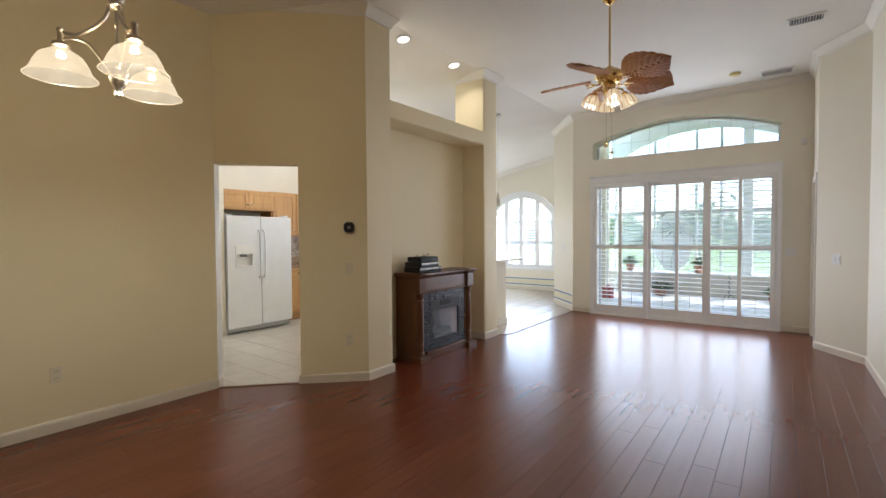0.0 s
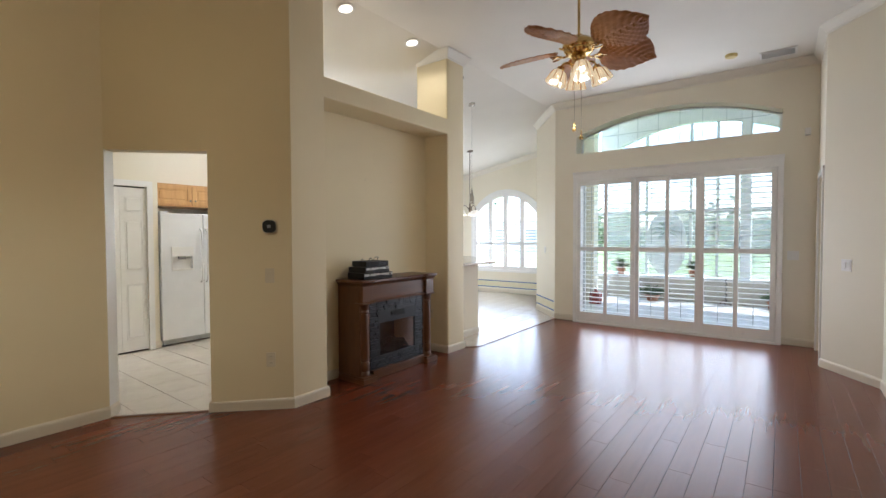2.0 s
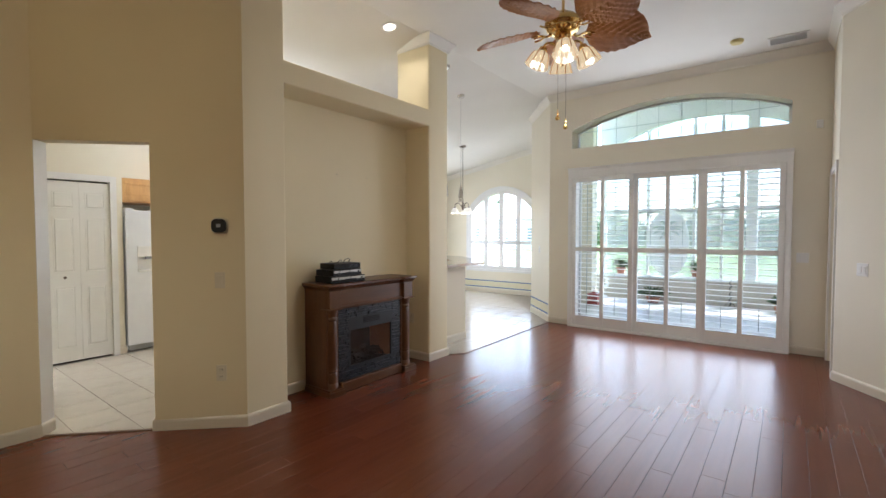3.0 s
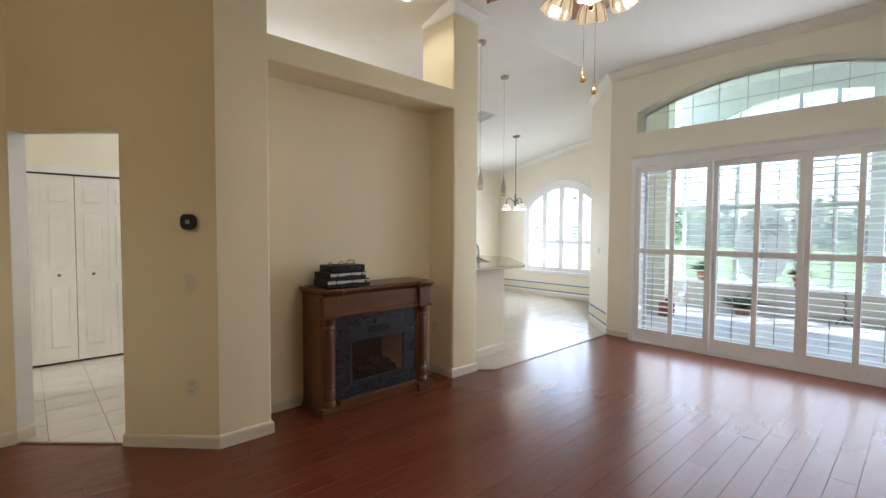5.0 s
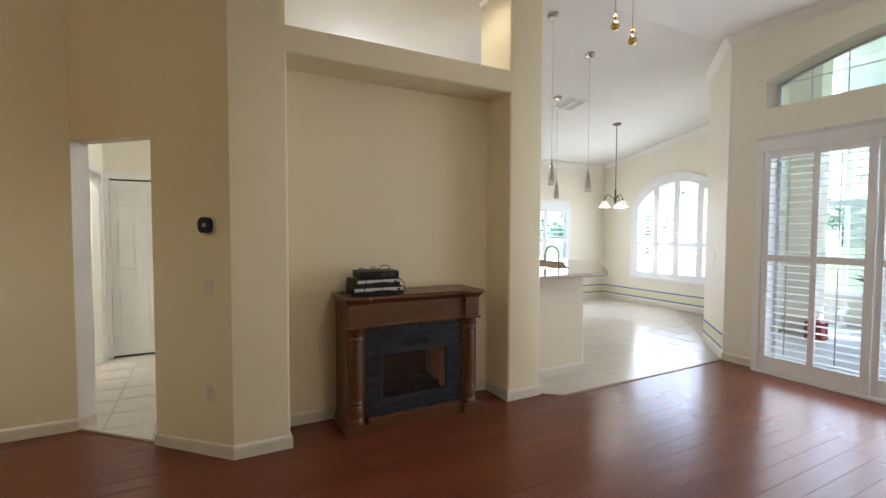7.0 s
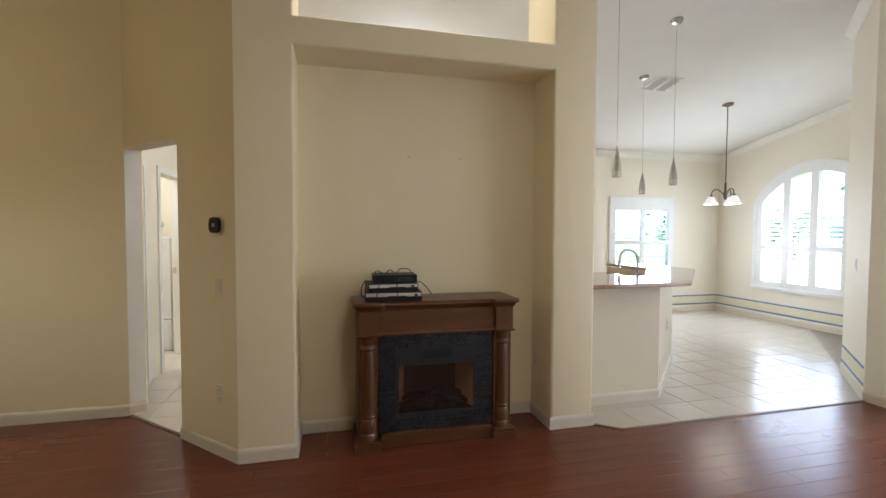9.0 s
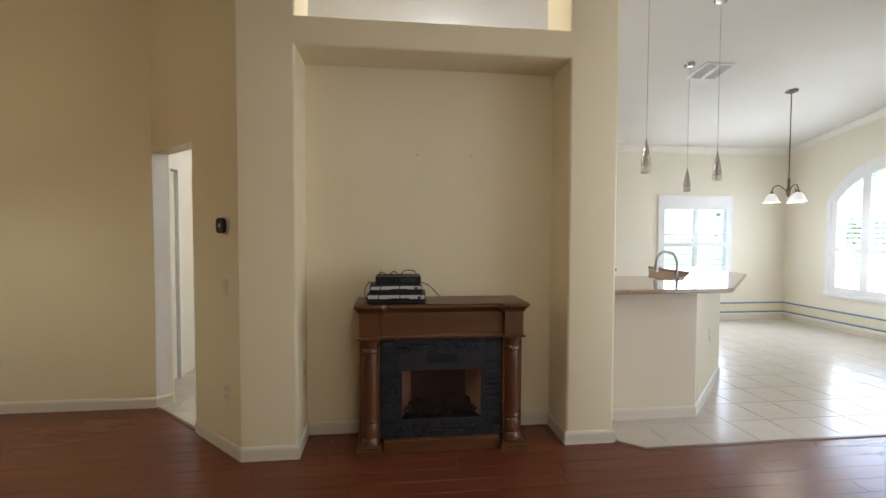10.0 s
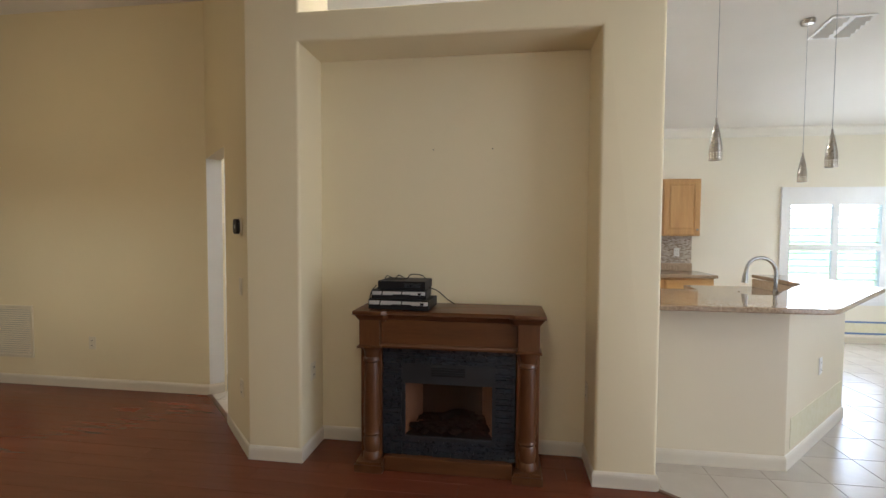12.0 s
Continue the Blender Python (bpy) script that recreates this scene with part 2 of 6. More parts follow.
def mosaic_mat():
    """Small glass and stone chips, each its own tone, in pale grout."""
    m, nt, b = mat_new("mosaic_tile")
    tc = nt.nodes.new("ShaderNodeTexCoord")
    mp = nt.nodes.new("ShaderNodeMapping")
    mp.inputs["Rotation"].default_value = (radians(90), 0, 0)
    nt.links.new(tc.outputs["Object"], mp.inputs[0])
    br = nt.nodes.new("ShaderNodeTexBrick")
    br.inputs["Scale"].default_value = 1.0
    br.inputs["Brick Width"].default_value = 0.034
    br.inputs["Row Height"].default_value = 0.017
    br.inputs["Mortar Size"].default_value = 0.0015
    br.inputs["Bias"].default_value = 0.0
    br.inputs["Color1"].default_value = (0.22, 0.15, 0.10, 1)
    br.inputs["Color2"].default_value = (0.62, 0.54, 0.44, 1)
    br.inputs["Mortar"].default_value = (0.5, 0.46, 0.4, 1)
    nt.links.new(mp.outputs[0], br.inputs["Vector"])
    nt.links.new(br.outputs["Color"], b.inputs["Base Color"])
    b.inputs["Roughness"].default_value = 0.25
    return m


M_MOSAIC = mosaic_mat()


# ---- mesh helpers ----
def part(name, bm, material, parent=None, label="", smooth=False):
    bmesh.ops.recalc_face_normals(bm, faces=bm.faces[:])
    me = bpy.data.meshes.new(name)
    bm.to_mesh(me)
    bm.free()
    me.materials.append(material)
    if smooth:
        for p in me.polygons:
            p.use_smooth = True
        me.set_sharp_from_angle(angle=radians(40))
    ob = new(name, me)
    if parent is not None:
        ob.parent = parent
    if label:
        ob["label"] = label
    return ob


def thing(name, m, label, category, group=""):
    ob = new(name)
    ob.empty_display_size = 0.1
    ob.matrix_basis = m
    return tagged(ob, label, category, group)


def structure(name, bm, material, label="", parent=None, smooth=False):
    ob = part(name, bm, material, parent, label, smooth)
    return tagged(ob, kind="structure")


def box(bm, x0, x1, y0, y1, z0, z1, bev=0.0, m=None, seg=2):
    mm = Matrix.Translation(((x0 + x1) / 2, (y0 + y1) / 2, (z0 + z1) / 2)) @ Matrix.Diagonal((abs(x1 - x0), abs(y1 - y0), abs(z1 - z0), 1))
    vs = bmesh.ops.create_cube(bm, size=1.0, matrix=mm)["verts"]
    if bev > 0:
        es = {e for v in vs for e in v.link_edges}
        r = bmesh.ops.bevel(bm, geom=list(es), offset=bev, segments=seg, profile=0.5, affect='EDGES')
        vs = list({v for f in r["faces"] for v in f.verts} | {v for v in vs if v.is_valid})
    if m is not None:
        bmesh.ops.transform(bm, matrix=m, verts=vs)
    return bm


def boxes(*specs, bev=0.0):
    bm = bmesh.new()
    for s in specs:
        box(bm, *s, bev=bev)
    return bm


def prism(bm, pts, z0, z1, m=None):
    lo = [bm.verts.new((x, y, z0)) for x, y in pts]
    hi = [bm.verts.new((x, y, z1)) for x, y in pts]
    n = len(pts)
    bm.faces.new(lo[::-1])
    bm.faces.new(hi)
    for i in range(n):
        bm.faces.new((lo[i], lo[(i + 1) % n], hi[(i + 1) % n], hi[i]))
    if m is not None:
        bmesh.ops.transform(bm, matrix=m, verts=lo + hi)
    return lo, hi


def lathe(bm, prof, seg=24, m=None, flute=0.0, flutes=0):
    """Turned shape from (radius, height) pairs; flute makes a scalloped rim."""
    rings = []
    for k, (r, z) in enumerate(prof):
        if r < 1e-5:
            rings.append([bm.verts.new((0, 0, z))])
        else:
            ring = []
            for i in range(seg):
                a = 2 * math.pi * i / seg
                rr = r * (1 + flute * math.cos(flutes * a)) if flutes else r
                ring.append(bm.verts.new((rr * math.cos(a), rr * math.sin(a), z)))
            rings.append(ring)
    for a, b in zip(rings, rings[1:]):
        if len(a) == 1 and len(b) == 1:
            continue
        for i in range(seg):
            j = (i + 1) % seg
            if len(a) == 1:
                bm.faces.new((a[0], b[i], b[j]))
            elif len(b) == 1:
                bm.faces.new((a[i], b[0], a[j]))
            else:
                bm.faces.new((a[i], b[i], b[j], a[j]))
    if m is not None:
        bmesh.ops.transform(bm, matrix=m, verts=[v for r in rings for v in r])
    return bm


def tube(bm, pts, radius, seg=10):
    """Round bar through the points; radius may be one number or one for each point."""
    pts = [Vector(p) for p in pts]
    n = len(pts)
    rad = radius if isinstance(radius, (list, tuple)) else [radius] * n
    rings, up = [], None
    for i, p in enumerate(pts):
        d = (pts[min(i + 1, n - 1)] - pts[max(i - 1, 0)]).normalized()
        if up is None:
            up = Vector((0, 0, 1)) if abs(d.z) < 0.9 else Vector((1, 0, 0))
        s = d.cross(up).normalized()
        up = s.cross(d).normalized()
        rings.append([bm.verts.new(p + rad[i] * (math.cos(2 * math.pi * k / seg) * s + math.sin(2 * math.pi * k / seg) * up)) for k in range(seg)])
    for a, b in zip(rings, rings[1:]):
        for k in range(seg):
            bm.faces.new((a[k], a[(k + 1) % seg], b[(k + 1) % seg], b[k]))
    bm.faces.new(rings[0][::-1])
    bm.faces.new(rings[-1])
    return bm


def curve_pts(ctrl, n=12):
    """Smooth line through control points."""
    c = [Vector(p) for p in ctrl]
    c = [2 * c[0] - c[1]] + c + [2 * c[-1] - c[-2]]
    out = []
    for i in range(1, len(c) - 2):
        for k in range(n):
            t = k / n
            p0, p1, p2, p3 = c[i - 1], c[i], c[i + 1], c[i + 2]
            out.append(0.5 * ((2 * p1) + (p2 - p0) * t + (2 * p0 - 5 * p1 + 4 * p2 - p3) * t * t + (3 * p1 - p0 - 3 * p2 + p3) * t ** 3))
    out.append(c[-2])
    return out


def sweep(bm, path, prof, side=1):
    """Moulding along a plan path of (x, y) or (x, y, z); prof holds (distance from the wall, height); side 1: to the left of the way."""
    pts = [Vector((p[0], p[1], p[2] if len(p) > 2 else 0)) for p in path]
    n = len(pts)
    rings = []
    for i, p in enumerate(pts):
        d0 = (pts[i] - pts[i - 1]).to_2d().normalized() if i > 0 else None
        d1 = (pts[i + 1] - pts[i]).to_2d().normalized() if i < n - 1 else None
        d0, d1 = d0 or d1, d1 or d0
        n0, n1 = Vector((-d0.y, d0.x)) * side, Vector((-d1.y, d1.x)) * side
        mit = (n0 + n1).normalized()
        mit /= max(mit.dot(n0), 0.3)
        rings.append([bm.verts.new((p.x + mit.x * d, p.y + mit.y * d, p.z + z)) for d, z in prof])
    m = len(prof)
    for a, b in zip(rings, rings[1:]):
        for k in range(m):
            bm.faces.new((a[k], a[(k + 1) % m], b[(k + 1) % m], b[k]))
    bm.faces.new(rings[0])
    bm.faces.new(rings[-1][::-1])
    return bm


def wall(bm, p0, p1, z0, z1, thick, openings=()):
    """Upright wall on the plan line p0 to p1, its body to the left of the way; openings as (from, to, bottom, top) along it."""
    p0, p1 = Vector(p0), Vector(p1)
    d = (p1 - p0)
    length = d.length
    m = Matrix.Translation((p0.x, p0.y, 0)) @ Matrix.Rotation(math.atan2(d.y, d.x), 4, 'Z')
    cuts = sorted({0.0, length, *[o[0] for o in openings], *[o[1] for o in openings]})
    for a, b in zip(cuts, cuts[1:]):
        if b - a < 1e-4:
            continue
        spans = [(z0, z1)]
        for o in openings:
            if o[0] <= a + 1e-5 and o[1] >= b - 1e-5:
                spans = [s for lo, hi in spans for s in ((lo, min(hi, o[2])), (max(lo, o[3]), hi)) if s[1] - s[0] > 1e-4]
        for lo, hi in spans:
            box(bm, a, b, 0, thick, lo, hi, m=m)
    return bm


# ---- plan ----
CEIL = 3.53          # flat ceiling of the living room
NICHE_Y = 3.245      # front of the niche wall
SLIDE_X = 8.15       # inner face of the sliding-door wall
BACK_Y = 7.165       # back wall of kitchen and nook
NOOK_X = 10.65       # nook window wall
BREAK_Y = 3.30       # where the ceiling begins to slope


def slope_z(y):
    return CEIL - max(0.0, y - BREAK_Y) * 0.189


# ---- large structure ----
bm = bmesh.new()
prism(bm, [(-3.0, 4.21), (2.25, 4.21), (2.335, 4.295), (2.335, 4.33), (-3.0, 4.33)], 0, 3.72)
structure("wall_dining", bm, M_WALL, "tan painted dining room wall")
# Added thin lining; its white stands in for kitchen light on the wall end.
bm = bmesh.new()
prism(bm, [(2.251, 4.211), (2.335, 4.295), (2.3372, 4.2928), (2.2532, 4.2088)], 0.09, 2.04)
structure("doorway_lit_lining", bm, M_DOORW, "thin white lining of the kitchen doorway, kitchen light put into its colour")
bm = bmesh.new()
wall(bm, (2.25, 4.21), (3.21, 3.245), 0, 3.72, 0.12, [(0, 0.735, 0, 2.04)])
structure("wall_kitchen_entry", bm, M_WALL, "tan painted angled wall with an open doorway")

# niche wall with its pillars and the open plant shelf above
bm = bmesh.new()
outline = [(3.21, 0), (3.55, 0), (3.55, 2.56), (5.297, 2.56), (5.297, 0), (5.632, 0), (5.632, 3.72), (5.297, 3.72),
           (5.297, 2.739), (3.55, 2.739), (3.55, 3.72), (3.21, 3.72)]
lo, hi = prism(bm, outline, 0, 0.455, Matrix.Translation((0, 3.70, 0)) @ Matrix.Rotation(radians(90), 4, 'X'))
front = [e for e in bm.edges if all(abs(v.co.y - NICHE_Y) < 1e-4 for v in e.verts) and not all(v.co.x < 3.22 for v in e.verts) and not all(v.co.z < 0.01 for v in e.verts) and not all(v.co.z > 3.7 for v in e.verts)]
bmesh.ops.bevel(bm, geom=front, offset=0.02, segments=4, profile=0.5, affect='EDGES')
structure("wall_niche", bm, M_WALL, "tan painted wall with pillars round a niche", smooth=True)
structure("niche_back", boxes((3.55, 5.297, 3.58, 3.70, 0, 2.56)), M_WALL, "tan painted back of the niche")

# sliding-door wall with the arched transom opening
ARCH_Y0, ARCH_Y1, ARCH_Z0, ARCH_ZS, ARCH_ZT = 0.15, 2.785, 2.68, 2.945, 3.215


def arc_pts(y0, y1, zs, zt, n=24):
    half, rise = (y1 - y0) / 2, zt - zs
    rad = (half * half + rise * rise) / (2 * rise)
    yc, zc = (y0 + y1) / 2, zt - rad
    a = math.asin(half / rad)
    return [(yc + rad * math.sin(-a + 2 * a * i / n), zc + rad * math.cos(-a + 2 * a * i / n)) for i in range(n + 1)]


def arch_band(bm, x0, x1, arc, ztop):
    """The masonry between an arc and a level line over it, between x0 and x1."""
    pts = arc + [(arc[-1][0], ztop), (arc[0][0], ztop)]
    n = len(pts)
    v0 = [bm.verts.new((x0, y, z)) for y, z in pts]
    v1 = [bm.verts.new((x1, y, z)) for y, z in pts]
    bm.faces.new(v0)
    bm.faces.new(v1[::-1])
    for i in range(n):
        j = (i + 1) % n
        bm.faces.new((v0[i], v1[i], v1[j], v0[j]))


# Nook cream in place of tan: the daylight's paleness is put into the colour.
bm = bmesh.new()
X0, X1 = SLIDE_X, SLIDE_X + 0.27
box(bm, X0, X1, -0.33, 0.17, -0.03, 2.27)
box(bm, X0, X1, 2.76, 3.14, -0.03, 2.27)
box(bm, X0, X1, -0.33, ARCH_Y0, 2.27, 4.3)
box(bm, X0, X1, ARCH_Y1, 3.14, 2.27, 4.3)
box(bm, X0, X1, ARCH_Y0, ARCH_Y1, 2.27, ARCH_Z0)
arc = arc_pts(ARCH_Y0, ARCH_Y1, ARCH_ZS, ARCH_ZT)
arch_band(bm, X0, X1, arc, 4.3)
bmesh.ops.remove_doubles(bm, verts=bm.verts[:], dist=0.0005)
structure("wall_slider", bm, M_CREAM, "wall round the sliding door and arched transom, daylight put into its pale cream")

# right-hand walls: bedroom door wall, angled wall and hall wall
# These walls too take the cream, which paints daylight over the tan.
bm = bmesh.new()
wall(bm, (7.17, -0.21), (8.35, -0.21), 0, 3.72, -0.12, [(0.10, 0.82, 0, 2.04)])
structure("wall_bedroom_door", bm, M_CREAM, "wall with a white door, daylight put into its cream colour")
bm = bmesh.new()
prism(bm, [(7.17, -0.21), (7.17, -0.33), (6.83, -0.71), (6.60, -0.60)], 0, 3.72)
structure("wall_angled_east", bm, M_CREAM, "angled wall, daylight put into its cream colour")
bm = bmesh.new()
box(bm, 4.2, 6.60, -0.72, -0.60, 0, 3.72)
structure("wall_hall", bm, M_CREAM, "hall wall, daylight put into its cream colour")
structure("wall_foyer_side", boxes((4.2, 4.32, -3.6, -0.72, 0, 3.72)), M_WALL, "plain painted wall behind the walk")
structure("wall_foyer", boxes((-3.12, 4.2, -3.6, -3.48, 0, 3.72)), M_WALL, "plain painted wall behind the walk")
structure("wall_west", boxes((-3.12, -3.0, -3.48, 4.33, 0, 3.72)), M_WALL, "plain painted wall behind the walk")
structure("wall_behind_bedroom_door", boxes((7.0, 8.35, -1.6, -1.48, 0, 3.0)), M_WALL, "plain wall behind the closed door")

# nook walls
bm = bmesh.new()
wall(bm, (8.15, 3.14), (8.85, 3.80), 0, 3.72, -0.12)
structure("wall_nook_angled", bm, M_CREAM, "pale cream angled wall of the breakfast nook")
structure("wall_nook_south", boxes((8.85, NOOK_X + 0.2, 3.68, 3.80, 0, 3.72)), M_CREAM, "pale cream nook wall")
NW0, NW1, NWB, NWS, NWT = 4.55, 6.36, 0.55, 1.92, 2.42
bm = bmesh.new()
box(bm, NOOK_X, NOOK_X + 0.2, 3.80, NW0, 0, 3.72)
box(bm, NOOK_X, NOOK_X + 0.2, NW1, BACK_Y + 0.12, 0, 3.72)
box(bm, NOOK_X, NOOK_X + 0.2, NW0, NW1, 0, NWB)
arch_band(bm, NOOK_X, NOOK_X + 0.2, arc_pts(NW0, NW1, NWS, NWT), 3.72)
structure("wall_nook_window", bm, M_CREAM, "pale cream wall with an arched window")
KW0, KW1, KWB, KWT = 8.44, 9.61, 0.55, 1.97
bm = bmesh.new()
wall(bm, (0.2, BACK_Y), (NOOK_X, BACK_Y), 0, 3.72, 0.12, [(KW0 - 0.2, KW1 - 0.2, KWB, KWT)])
structure("wall_kitchen_back", bm, M_CREAM, "pale cream kitchen back wall with a window")

# pantry and laundry walls
bm = bmesh.new()
wall(bm, (2.10, 6.28), (3.39, 6.28), 0, 3.72, 0.10, [(0.05, 1.17, 0, 1.98)])
structure("wall_pantry", bm, M_CREAM, "pale cream pantry wall")
structure("wall_pantry_side", boxes((3.29, 3.39, 6.38, BACK_Y, 0, 3.72)), M_CREAM, "pale cream pantry side wall")
bm = bmesh.new()
wall(bm, (2.10, 4.33), (2.10, 6.28), 0, 3.72, 0.12, [(0.12, 0.62, 0, 2.0), (1.02, 1.75, 0, 2.0)])
structure("wall_laundry", bm, M_CREAM, "pale cream wall with laundry doorway")
structure("wall_laundry_west", boxes((0.08, 0.2, 4.33, BACK_Y, 0, 3.72)), M_CREAM, "plain laundry wall")

# ceilings
bm = bmesh.new()
# living room, flat, and the slope over kitchen and nook
box(bm, -3.12, 8.35, -3.6, BREAK_Y, CEIL, CEIL + 0.15)
pts = [(0.0, BREAK_Y), (8.42, BREAK_Y), (8.84, 3.70), (10.84, 3.70), (10.84, 7.4), (0.0, 7.4)]
n = len(pts)
v = [bm.verts.new((x, y, slope_z(y))) for x, y in pts] + [bm.verts.new((x, y, slope_z(y) + 0.15)) for x, y in pts]
bm.faces.new(v[:n])
bm.faces.new(v[n:])
for i in range(n):
    j = (i + 1) % n
    bm.faces.new((v[i], v[j], v[n + j], v[n + i]))
box(bm, -3.12, 0.0, BREAK_Y, 4.4, CEIL, CEIL + 0.15)
structure("ceiling", bm, M_CEIL, "off-white textured ceiling, sloping down over the kitchen")

# floor slabs under planks and tiles
structure("floor", boxes((-3.12, 8.35, -3.6, 4.33, -0.12, -0.008)), M_GAP, "reddish cherry plank floor")
bm = bmesh.new()
prism(bm, [(0.2, 4.33), (2.25, 4.33), (2.25, 4.21), (3.21, 3.25), (5.632, 3.25), (5.80, 3.115), (8.15, 3.13), (8.9, 3.75), (NOOK_X, 3.75), (NOOK_X, 7.3), (0.2, 7.3)], -0.0078, -0.003)
tile_floor = structure("tile_floor", bm, M_GROUT, "cream ceramic tile floor laid square in small tiles")

# mouldings
BASE = [(0, 0), (0.012, 0), (0.012, 0.062), (0.010, 0.075), (0.004, 0.086), (0, 0.089)]
CROWN = [(0, -0.105), (0.010, -0.105), (0.014, -0.085), (0.030, -0.062), (0.056, -0.028), (0.066, -0.016), (0.068, 0.02), (0, 0.02)]


def moulding(name, path, prof, side, mat=M_TRIM, label=""):
    bm = bmesh.new()
    sweep(bm, path, prof, side)
    return structure(name, bm, mat, label)


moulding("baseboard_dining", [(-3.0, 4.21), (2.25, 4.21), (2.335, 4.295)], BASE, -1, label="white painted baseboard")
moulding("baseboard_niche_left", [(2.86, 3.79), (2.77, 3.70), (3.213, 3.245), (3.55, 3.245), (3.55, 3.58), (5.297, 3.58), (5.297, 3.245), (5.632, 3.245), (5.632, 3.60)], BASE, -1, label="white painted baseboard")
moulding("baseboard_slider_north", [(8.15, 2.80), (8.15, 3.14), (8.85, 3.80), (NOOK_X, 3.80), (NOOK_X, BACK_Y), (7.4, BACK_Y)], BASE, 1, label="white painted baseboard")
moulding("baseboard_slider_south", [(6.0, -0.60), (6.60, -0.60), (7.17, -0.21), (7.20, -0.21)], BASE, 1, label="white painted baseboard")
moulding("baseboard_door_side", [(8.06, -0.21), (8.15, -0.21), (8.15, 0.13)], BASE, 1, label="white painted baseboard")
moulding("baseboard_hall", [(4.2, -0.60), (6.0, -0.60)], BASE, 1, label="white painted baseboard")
CZ = CEIL
moulding("crown_dining", [(-3.0, 4.21, CZ), (2.25, 4.21, CZ), (3.213, 3.245, CZ), (3.55, 3.245, CZ), (3.55, 3.69, CZ)], CROWN, -1, M_CROWN, "white crown moulding")
moulding("crown_pillar", [(5.297, 3.70, CZ), (5.297, 3.245, CZ), (5.632, 3.245, CZ), (5.632, 3.70, CZ)], CROWN, -1, M_CROWN, "white crown moulding")
moulding("crown_slider", [(4.2, -0.60, CZ), (6.60, -0.60, CZ), (7.17, -0.21, CZ), (8.15, -0.21, CZ), (8.15, 3.14, CZ), (8.85, 3.80, slope_z(3.80)), (NOOK_X, 3.80, slope_z(3.80)), (NOOK_X, BACK_Y, slope_z(BACK_Y)), (3.39, BACK_Y, slope_z(BACK_Y))], CROWN, 1, M_CROWN, "white crown moulding")
bm = bmesh.new()
sweep(bm, [(5.632, 3.255), (5.80, 3.118), (8.15, 3.135)], [(-0.02, 0), (0.02, 0), (0.012, 0.007), (-0.012, 0.007)])
structure("threshold", bm, M_MAHOGX, "dark wood threshold strip between plank and tile")
bm = bmesh.new()
sweep(bm, [(2.26, 4.20), (2.79, 3.70)], [(-0.02, 0), (0.02, 0), (0.012, 0.007), (-0.012, 0.007)])
structure("threshold_kitchen", bm, M_MAHOGX, "dark wood threshold strip in the kitchen doorway")


# ---- windows and shutters ----
def louver_bm(length, width=0.066, thick=0.0095):
    """A shutter blade along y, rounded to a flat ellipse."""
    bm = bmesh.new()
    n = 10
    prof = [(width / 2 * math.cos(2 * math.pi * k / n), thick / 2 * math.sin(2 * math.pi * k / n)) for k in range(n)]
    a = [bm.verts.new((x, 0, z)) for x, z in prof]
    b = [bm.verts.new((x, length, z)) for x, z in prof]
    for k in range(n):
        bm.faces.new((a[k], a[(k + 1) % n], b[(k + 1) % n], b[k]))
    bm.faces.new(a)
    bm.faces.new(b[::-1])
    return bm


def louver_field(parent, x, y0, y1, z0, z1, tilt, pitch=0.070, top=None, rod=True):
    """Blades between two stiles, each a part of its shutter, and the tilt rod in front of them."""
    n = max(1, int(round((z1 - z0) / pitch)))
    step = (z1 - z0) / n
    first = None
    for i in range(n):
        z = z0 + step * (i + 0.5)
        a, b = y0 + 0.004, y1 - 0.004
        if top is not None:
            lo_y, hi_y = top(z + 0.03)
            a, b = max(a, lo_y), min(b, hi_y)
            if b - a < 0.05:
                continue
        if first is None or top is not None:
            ob = part("louver", louver_bm(b - a), M_SHUT, parent, smooth=True)
            first = ob.data if top is None else None
        else:
            ob = new("louver", first)
            ob.parent = parent
        ob.matrix_basis = pose(x, a, z, 0, tilt, 0)
    if rod:
        bm = bmesh.new()
        box(bm, x - 0.043, x - 0.035, (y0 + y1) / 2 - 0.0035, (y0 + y1) / 2 + 0.0035, z0 + 0.05, z1 - 0.03)
        part("tilt_rod", bm, M_GREYA if rod == "dark" else M_SHUT, parent)


def pane(parent, name, x0, x1, y0, y1, z0, z1):
    ob = part(name, boxes((x0, x1, y0, y1, z0, z1)), M_GLASS, parent)
    ob.visible_shadow = False
    return ob


# casing and head trim of the sliding door
casing = structure("door_slider", boxes((8.05, SLIDE_X + 0.1, 0.125, 0.185, 0, 2.225), (8.05, SLIDE_X + 0.1, 2.735, 2.795, 0, 2.225), (8.095, SLIDE_X + 0.09, 0.186, 0.225, 0.023, 2.224), (8.095, SLIDE_X + 0.09, 2.695, 2.734, 0.023, 2.224),
                                        (8.05, SLIDE_X + 0.1, 0.125, 2.795, 2.225, 2.29), (8.04, SLIDE_X + 0.15, 0.185, 2.735, 0, 0.022)), M_SHUT, "white sliding glass door with plantation shutters")
bm = bmesh.new()
sweep(bm, [(SLIDE_X, 0.12), (SLIDE_X, 2.80)], [(0, 2.29), (0.103, 2.29), (0.103, 2.335), (0.108, 2.345), (0.113, 2.36), (0.118, 2.372), (0, 2.372)], 1)
part("head_trim", bm, M_SHUT, casing)

